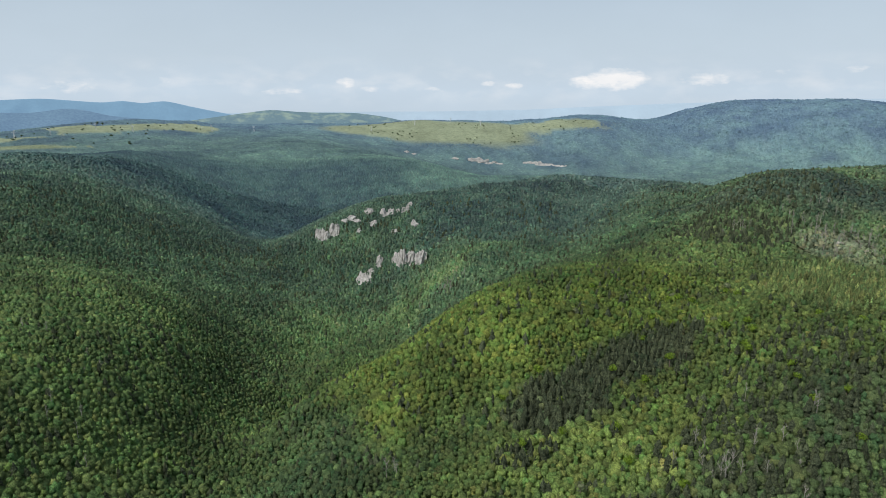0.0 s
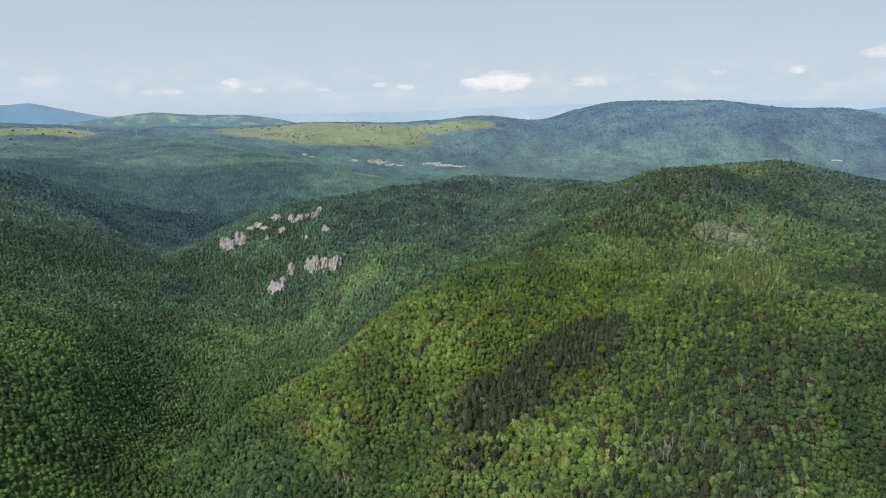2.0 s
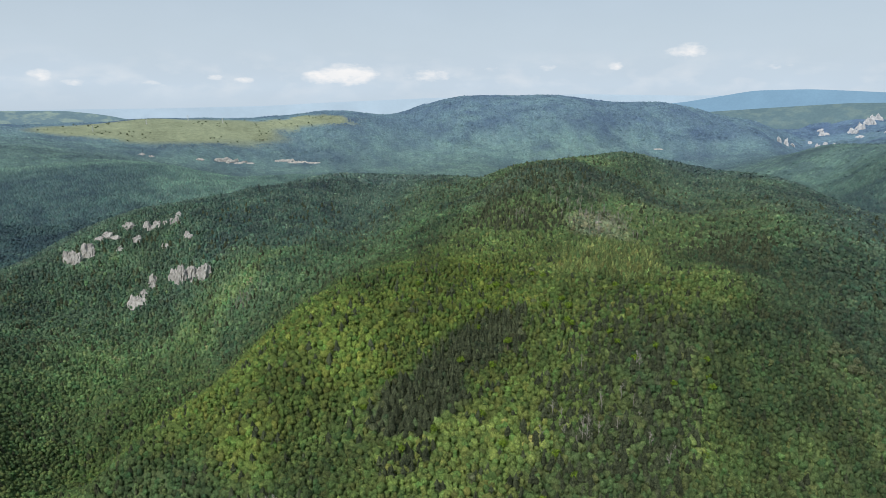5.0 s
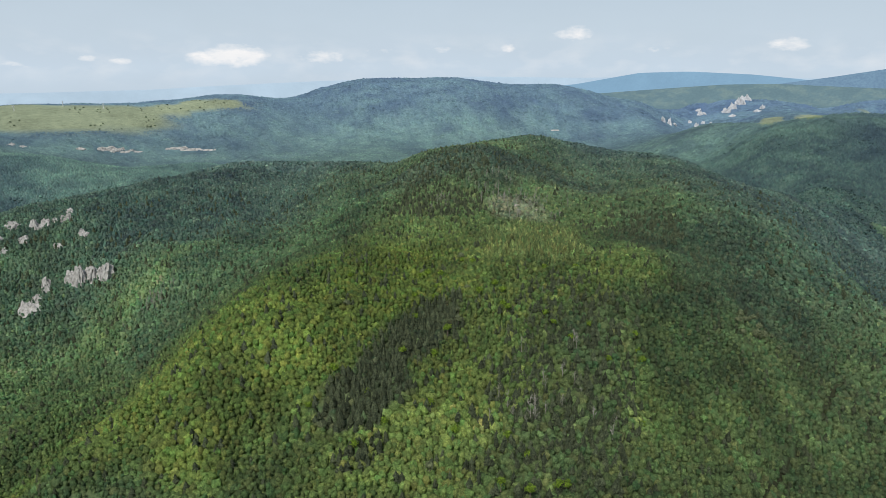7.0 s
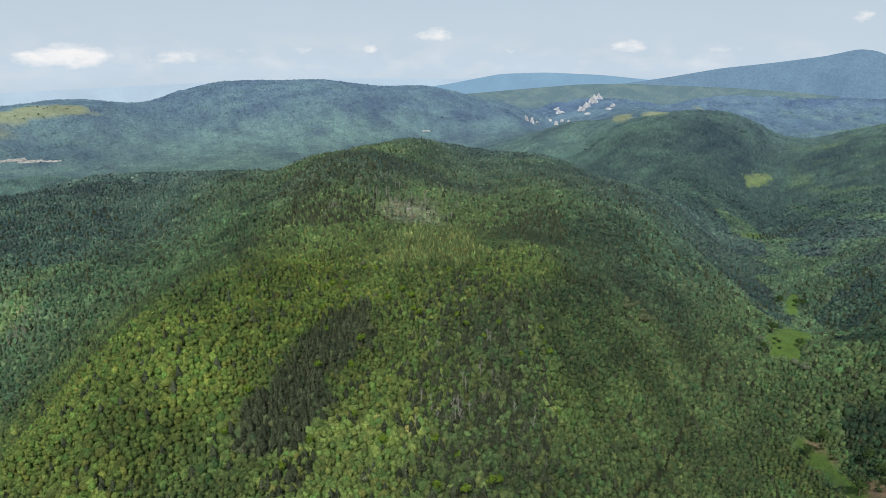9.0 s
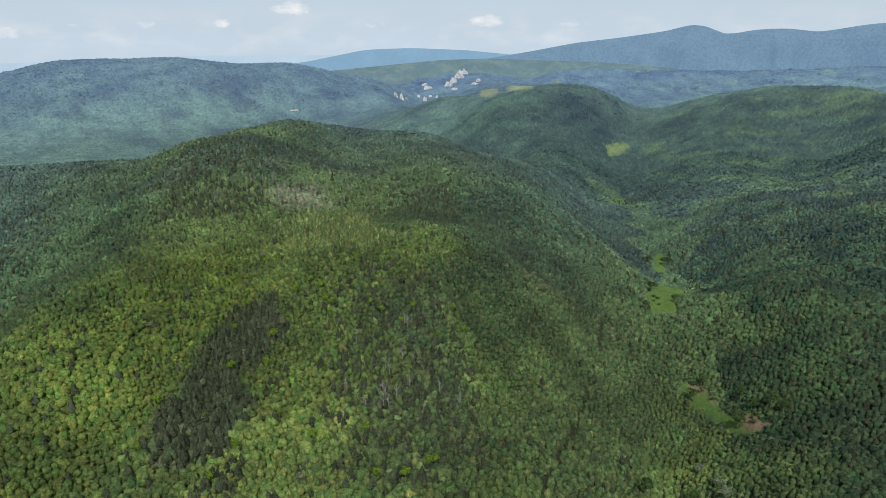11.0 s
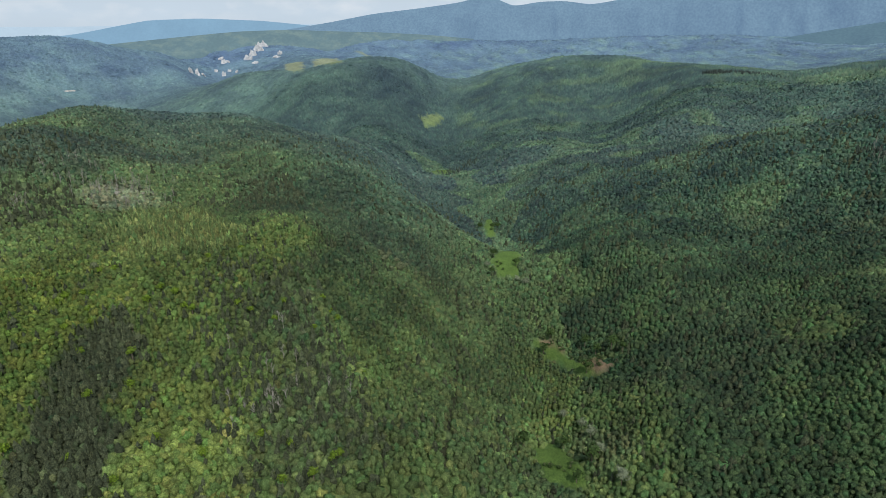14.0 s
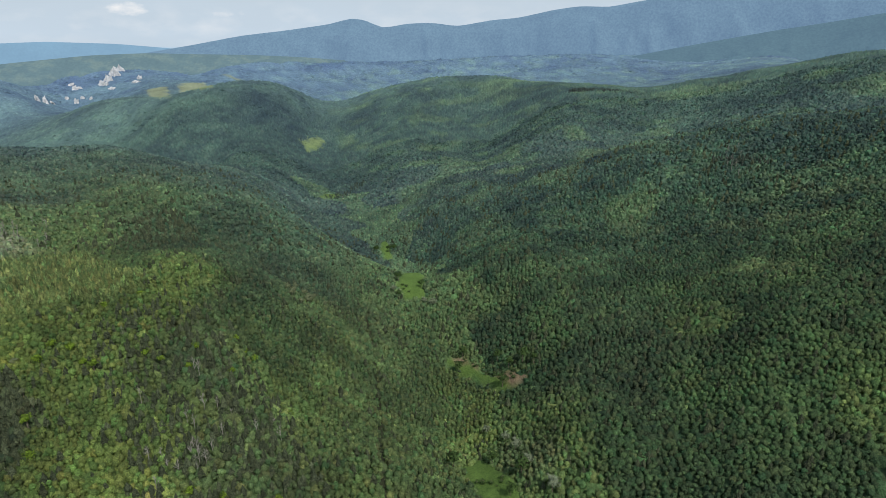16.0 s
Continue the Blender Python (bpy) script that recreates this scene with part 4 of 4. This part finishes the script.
HAZE6 = haze_material("foothill_fields", (0.06, 0.095, 0.09), (0.14, 0.22, 0.3), 0.46, 0.6, (0.088, 0.122, 0.1))
far_range("backdrop_hills", "hazy foothills with pale fields and woods", 4380, 500, [(40, -2.71), (46.1, -2.18), (52.2, -1.64), (56.2, -1.3), (60.3, -1.19), (64.3, -1.34), (68.3, -1.44), (72.4, -1.66), (78.4, -2.15), (84.5, -2.69), (90.6, -3.31)], HAZE6, 58)
far_range("backdrop_mountains", "long wooded spur in front of the mountains", 4250, 700, [(72.4, -3.99), (80.4, -3.36), (86.5, -3), (90.1, -2.8), (93.1, -2.75), (96.6, -2.51), (99.2, -2.11), (101.9, -1.51), (105.2, -0.86), (109.1, -0.12), (112.3, 0.47), (115.4, 0.96), (119.2, 1.64), (126.9, 1.8), (134, 1), (145, -1.5)], HAZE5, 57)
far_range("backdrop_mountains", "hazy blue-green wooded mountain range", 4600, 330, [(58.3, -1.5), (63.8, -0.63), (67.7, 0.08), (71.4, 0.49), (75.1, 0.99), (77, 1.5), (78.2, 1.35), (79.6, 0.64), (81.8, 1.04), (84, 1.11), (86.2, 0.8), (89.1, 1.3), (91.6, 1.5), (94.4, 2.1), (96.7, 2.4), (99.1, 2.29), (101.3, 2.69), (103.4, 2.98), (107.3, 2.96), (109.4, 2.75), (113.3, 2.73), (118.3, 2.5), (128.9, 2.63), (140, 1.65), (150, -0.55)], HAZE1, 54)


# ---- crags and cliffs ----
def part(name, bm, mat, parent=None, label=""):
    me = bpy.data.meshes.new(name)
    bm.to_mesh(me)
    bm.free()
    me.materials.append(mat)
    ob = new(name, me)
    ob.parent = parent
    return tagged(ob, label) if label else ob


def crag(x, y, w, h, n, seed, label, category, group, band=False, mat=ROCK):
    """A limestone crag: jointed masses, fluted and ledged, breaking out of the slope."""
    rng = random.Random(seed)
    e = 3.0
    gx = float(land([x + e], [y])[0] - land([x - e], [y])[0]) / (2 * e)
    gy = float(land([x], [y + e])[0] - land([x], [y - e])[0]) / (2 * e)
    up = math.atan2(gy, gx) if abs(gx) + abs(gy) > 0.02 else math.pi / 2
    side, rise = Vector((-math.sin(up), math.cos(up), 0)), Vector((math.cos(up), math.sin(up), 0))
    root = new(category)
    n = max(2, n - 1) if not band else n
    for k in range(n):
        bm = bmesh.new()
        f = (k + 0.5) / n - 0.5 + rng.uniform(-0.1, 0.1)
        hh = h * (rng.uniform(0.6, 1.0) if band else rng.uniform(0.5, 1.0) * (1 - 1.1 * f * f))
        ww = w / n * rng.uniform(1.05, 1.7)
        deep = ww * rng.uniform(0.55, 0.9)
        made = bmesh.ops.create_icosphere(bm, subdivisions=3, radius=1.0)["verts"]
        along = side
        off = along * (f * w) + rise * rng.uniform(-0.12, 0.16) * w * (0.3 if band else 1)
        lean, skew = rng.uniform(-0.22, 0.22), rng.uniform(-0.5, 0.5)
        for v in made:
            c = v.co
            q = Vector([math.copysign(min(0.74, abs(a)) / 0.74, a) for a in c])
            flute = noise.noise(Vector((c.x * 2.6 + seed, c.y * 2.6 + k * 7, c.z * 0.7)))
            ledge = noise.noise(Vector((c.x * 1.2, c.y * 1.2 + k, c.z * 5 + seed)))
            fine = noise.noise(Vector((c.x * 8 + seed, c.y * 8, c.z * 6 + k)))
            wide = 1 + 0.75 * flute + 0.3 * ledge + 0.28 * fine
            taper = 1 - 0.2 * max(0.0, q.z) - 0.08 * q.z
            a, b = q.x * ww * 0.62 * wide * taper + (lean + skew * 0.3) * q.z * ww, q.y * deep * 0.62 * wide * taper + 0.25 * q.z * deep
            top = q.z * hh * 0.5 * (1 + (0.55 * noise.noise(Vector((c.x * 1.8 + k, c.y * 1.8, seed))) + 0.3 * fine if q.z > 0.2 else 0)) + skew * q.x * hh * 0.25
            v.co = side * a + rise * b + Vector((0, 0, top)) + off
            v.co.z += float(gx * off.x + gy * off.y)
        part("pillar", bm, mat, root)
    root.location = (x, y, float(land([x], [y])[0]) - (2.8 if y < 1000 else 2.0))
    return tagged(root, label, "rock", group)


for k, (x, y, w, h, n) in enumerate(CRAGS):
    crag(x, y, w * (1.05 if y < 850 else 0.85), h * (1.2 if y < 850 else 0.85), n, 11 + k, "pale grey limestone crag rising from the wooded bluff" if h > 12 else "small pale limestone outcrop among the trees", "crag", "crags on the bluff")
for k, (x, y, w, h, n) in enumerate(CLIFFS):
    crag(x, y, w * 1.1, h * 0.55, n, 51 + k, "pale limestone cliff band below the woods" if y < 2200 and x < 1000 else "pale rock face on the wall of the gorge", "cliff", "cliffs far off", True)
for k, (x, y, w, h, n) in enumerate(GORGE):
    crag(x, y, w * 0.95, h * 0.39, n, 201 + k, "bare pale limestone face on the wall of the gorge", "cliff", "rock faces of the gorge", True, HAZED_ROCK)


# ---- dead trees, lone trees, bushes ----
def tube(bm, a, b, r0, r1, k=5):
    a, b = Vector(a), Vector(b)
    q = (b - a).to_track_quat("Z", "Y")
    ring = []
    for p, r in ((a, r0), (b, r1)):
        ring.append([bm.verts.new(p + q @ Vector((math.cos(2 * math.pi * i / k) * r, math.sin(2 * math.pi * i / k) * r, 0))) for i in range(k)])
    for i in range(k):
        bm.faces.new((ring[0][i], ring[0][(i + 1) % k], ring[1][(i + 1) % k], ring[1][i]))


def dead_tree(seed, tall, label):
    rng = random.Random(seed)
    root = new("dead_tree")
    bm = bmesh.new()
    p, r = Vector((0, 0, -1.0)), 0.24
    spine = [p.copy()]
    for k in range(4):
        q = p + Vector((rng.uniform(-0.2, 0.2), rng.uniform(-0.2, 0.2), (tall + 1) / 4))
        tube(bm, p, q, r, r * 0.72)
        p, r = q, r * 0.72
        spine.append(p.copy())
    part("trunk", bm, PALEBARK, root)
    for k in range(7):
        bm = bmesh.new()
        f = 0.45 + 0.5 * (k + rng.random()) / 7
        at = spine[0].lerp(spine[-1], f)
        a = rng.uniform(0, 6.28)
        ln = (1.15 - f) * tall * 0.34 + 0.6
        tip = at + Vector((math.cos(a) * ln * 0.7, math.sin(a) * ln * 0.7, ln * rng.uniform(0.6, 1.1)))
        tube(bm, at, tip, 0.12, 0.05, 3)
        for _ in range(2):
            mid = at.lerp(tip, rng.uniform(0.4, 0.8))
            tube(bm, mid, mid + Vector((rng.uniform(-0.8, 0.8), rng.uniform(-0.8, 0.8), rng.uniform(0.3, 1.1))), 0.08, 0.04, 3)
        part("branch", bm, PALEBARK, root)
    return tagged(root, label, "tree", "bare trees")


def stand(makers, places):
    """Copies of the given things at the places; the first of each maker is itself moved."""
    used = set()
    for k, (x, y, dz, turn, size) in enumerate(places):
        ob = makers[k % len(makers)]
        m = pose(x, y, float(land([x], [y])[0]) + dz, 0, 0, turn) @ Matrix.Scale(size, 4)
        if ob.name in used:
            c = copy_thing(ob, pose(x, y, float(land([x], [y])[0]) + dz, 0, 0, turn))
            c.scale = (size, size, size)
        else:
            used.add(ob.name)
            ob.matrix_basis = m


rl = random.Random(5)
bare = [dead_tree(s, t, "bare pale-barked tree standing among green woods") for s, t in ((1, 11), (2, 13), (3, 12), (4, 10))]
spots = []
for cx, cy, sx, sy, n in ((345, 525, 21.2, 27.5, 72), (121, 242, 8.6, 8.6, 16), (4, 673, 14, 8.2, 20), (-195, 289, 20.5, 20.5, 7), (-217, 342, 21.6, 17.3, 6), (269, 550, 7.5, 12.5, 8), (-27, 264, 5.8, 3.9, 3), (627, -188, 19.1, 10.4, 12), (150, 240, 28, 24.2, 10), (1005, 365, 25, 18, 10)):
    spots += [(rl.gauss(cx, sx), rl.gauss(cy, sy), -4.5, rl.uniform(0, 360), rl.uniform(0.7, 1.05)) for _ in range(n)]
stand(bare, spots)


def leafy(name, kind, seed, tint, label, group, r=3.4, tall=9.0, leaves=150):
    """A single tree: tapered trunk with limbs, and a crown of loose sprays."""
    rng = np.random.default_rng(seed)
    root = new(name)
    bm = bmesh.new()
    tube(bm, (0, 0, -1.0), (0.1, 0.05, tall * 0.55), 0.28, 0.16, 6)
    for k in range(5):
        a = k * 1.26 + seed
        tube(bm, (0.08, 0.04, tall * (0.3 + 0.05 * k)), (math.cos(a) * r * 0.5, math.sin(a) * r * 0.5, tall * (0.55 + 0.05 * k)), 0.11, 0.05, 4)
    part("trunk", bm, BARK, root)
    if kind == "pine":
        v, f = pine(rng, leaves, 0.42)
        v = v * (r * 0.9, r * 0.9, tall * 0.26) + (0, 0, tall * 0.55)
    else:
        v, f = crown(rng, 0, 0.3)
        v = v * (0.8, 0.8, 0.8)
        low = 0.3 if "bush" in name else 0.0
        lobes = [(v * (r, r, tall * 0.3) + (0, 0, tall * (0.66 - low)), f)]
        for k in range(6):
            a, b2 = sprays(rng, leaves // 6, 0.3, -0.5)
            q = k * 1.05 + seed
            o = (math.cos(q) * r * 0.5, math.sin(q) * r * 0.5, tall * (rng.uniform(0.55, 0.8) - low)) if k else (0, 0, tall * (0.78 - low))
            lobes.append((a * (r * 0.62, r * 0.62, tall * 0.22) + o, b2))
        base, vs, fs = 0, [], []
        for a, b2 in lobes:
            vs.append(a)
            fs.append(b2 + base)
            base += len(a)
        v, f = np.concatenate(vs), np.concatenate(fs)
    c = mesh_object("crown", v, f, NEEDLE if kind == "pine" else LEAF, np.tile(np.array(tint, float), (len(v), 1)))
    c.parent = root
    return tagged(root, label, "tree", group)


maples = [leafy("maple_tree", "leaf", s, (0.16, 0.25, 0.035), "bright yellow-green maple standing out of the spur's wood", "lone maples", 2.5, 7.6) for s in (1, 2)]
limes = [leafy("whitebeam_tree", "leaf", s, (0.17, 0.2, 0.12), "pale grey-green whitebeam on the wooded slope", "pale trees", 2.6, 7.6) for s in (3, 4)]
pines = [leafy("pine_tree", "pine", s, PINE, "dark green pine standing among broadleaf trees", "lone pines", 2.4, 9.0, 110) for s in (5, 6)]
oaks = [leafy("oak_tree", "leaf", s, (0.06, 0.105, 0.035), "broad dark green oak at the edge of the meadow", "oaks by the meadows", 4.2, 11.0) for s in (7, 8)]
willows = [leafy("willow_tree", "leaf", s, (0.2, 0.24, 0.17), "silvery grey-green willow by the stream meadow", "willows by the stream", 4.4, 10.0) for s in (9,)]
bushes = [leafy("bush", "leaf", s, (0.055, 0.095, 0.032), "round dark green bush on open grass", "bushes on the meadows", 1.8, 3.2, 90) for s in (10, 11)]
pick = [(rl.uniform(20, 230), rl.uniform(190, 420)) for _ in range(150)]
stand(maples, [(x, y, -5.0, rl.uniform(0, 360), rl.uniform(0.8, 1.15)) for x, y in pick[:44]])
stand(limes, [(x, y, -5.0, rl.uniform(0, 360), rl.uniform(0.8, 1.1)) for x, y in pick[44:56] + [(rl.gauss(336, 14), rl.gauss(250, 10)) for _ in range(14)] + [(rl.gauss(560, 30), rl.gauss(640, 10)) for _ in range(6)]])
stand(pines, [(x + 60, y * 0.9, -5.0, rl.uniform(0, 360), rl.uniform(0.75, 1.05)) for x, y in pick[56:104]])
stand(oaks, [(x, y, -1.0, rl.uniform(0, 360), rl.uniform(0.75, 1.15)) for x, y in ((204, 117), (209, 93), (188, 76), (170, 83), (354, 118), (336, 121), (325, 80), (339, 89), (304, 85), (315, 61), (324, 69), (450, 164), (460, 188), (422, 182), (727, 234), (726, 241), (722, 259))])
stand(willows, [(x, y, -2.0, rl.uniform(0, 360), s) for x, y, s in ((166, 60, 1.0), (195, 72, 0.8), (218, 78, 0.8), (249, 97, 0.75), (233, 84, 0.7), (417, 149, 0.9), (421, 158, 0.75), (433, 189, 0.7))])
low = [(350, 118), (345, 117), (338, 108), (331, 102), (320, 88), (440, 178), (180, 92), (188, 98), (184, 94), (185, 89), (185, 100), (191, 87), (186, 104), (348, 114), (343, 111), (344, 105), (340, 105), (328, 98), (322, 92), (317, 84), (312, 80), (315, 76), (308, 76), (312, 68), (351, 123), (354, 129), (336, 100), (325, 90), (436, 174), (446, 180), (447, 184), (727, 243), (1487, 582), (1546, 572)]
stand(bushes, [(x + rl.uniform(-2, 2), y + rl.uniform(-2, 2), -0.8, rl.uniform(0, 360), rl.uniform(0.6, 1.5)) for x, y in low])
# scattered bushes of the far pastures
far_b, k = [], 0
while len(far_b) < 120 and k < 4000:
    x, y = rl.uniform(-560, 760), rl.uniform(2750, 3550)
    k += 1
    if plateau(np.array([x]), np.array([y]))[0] > 0.6 and grain(np.array([x]), np.array([y]), 90, 61)[0] + rl.uniform(-0.5, 0.7) > 0.25:
        far_b.append((x, y, -0.8, rl.uniform(0, 360), rl.uniform(1.2, 3.4)))
for _ in range(40):
    far_b.append((rl.uniform(-1560, -1050), rl.uniform(2150, 2800), -0.8, rl.uniform(0, 360), rl.uniform(1.5, 4.5)))
pasture = [leafy("pasture_bush", "leaf", s, (0.075, 0.115, 0.07), "dark bush on the far pasture", "bushes on the far pastures", 1.8, 3.0, 60) for s in (12, 13)]
stand(pasture, far_b)


# ---- belts of tall spruces left standing ----
def belt(a, b, n, deep, tall, seed, label, tint):
    rng = np.random.default_rng(seed)
    f, g = rng.random(n), rng.random(n)
    dx, dy = b[0] - a[0], b[1] - a[1]
    ln = math.hypot(dx, dy)
    x, y = a[0] + dx * f - dy / ln * deep * g, a[1] + dy * f + dx / ln * deep * g
    z = land(x, y)
    forest("spruce_belt", label, [pine(rng, 10, 0.5) for _ in range(6)], x, y, z - tall * 0.2, np.full(n, tall * 0.17), tall * 0.3 * rng.uniform(0.8, 1.15, n), np.array(tint)[None] * rng.uniform(0.75, 1.2, (n, 1)), NEEDLE, seed)


belt((1525, -109), (1422, -254), 240, -25, 12, 71, "dark belt of tall spruces on the far ridge", (0.075, 0.1, 0.1))
belt((649, -170), (610, -223), 60, -14, 11, 72, "dark belt of tall spruces beside a clearing", (0.075, 0.1, 0.085))
belt((1027, 393), (1140, 352), 70, 30, 12, 73, "dark clump of tall spruces by the stream", (0.075, 0.105, 0.09))


# ---- power line pylons on the pastures ----
STEEL = plain_material("galvanised_steel", [(0.3, (0.5, 0.51, 0.52)), (0.7, (0.7, 0.7, 0.7))], 0.5, 0.5)


def pylon():
    root = new("pylon")
    tall = 24.0
    for sx, sy in ((1, 1), (1, -1), (-1, 1), (-1, -1)):
        bm = bmesh.new()
        tube(bm, (sx * 2.2, sy * 2.2, -1), (sx * 0.5, sy * 0.5, tall), 0.28, 0.2, 4)
        part("leg", bm, STEEL, root)
    for k in range(7):
        z0, z1 = tall * k / 7, tall * (k + 1) / 7
        w0, w1 = 2.2 - 1.7 * k / 7, 2.2 - 1.7 * (k + 1) / 7
        bm = bmesh.new()
        for s in (1, -1):
            tube(bm, (-w0, s * w0, z0), (w1, s * w1, z1), 0.12, 0.12, 3)
            tube(bm, (w0, s * w0, z0), (-w1, s * w1, z1), 0.12, 0.12, 3)
            tube(bm, (s * w0, -w0, z0), (s * w1, w1, z1), 0.12, 0.12, 3)
        part("brace", bm, STEEL, root)
    for zz, ww in ((tall, 5.0), (tall - 4, 6.0)):
        bm = bmesh.new()
        tube(bm, (-ww, 0, zz), (ww, 0, zz), 0.35, 0.35, 4)
        tube(bm, (-ww, 0, zz), (0, 0, zz + 1.4), 0.15, 0.15, 3)
        tube(bm, (ww, 0, zz), (0, 0, zz + 1.4), 0.15, 0.15, 3)
        part("crossarm", bm, STEEL, root)
    return tagged(root, "grey steel lattice power pylon standing on the far pasture", "pylon", "pylons of the power line")


stand([pylon()], [(x, y, -1.0, 20, 1.0) for x, y in ((-1505, 2225), (-1427, 2308), (-1359, 2489), (-1213, 2486), (-1008, 2774), (-840, 2829), (-349, 3117), (-140, 3218), (42, 3335), (194, 3258))])
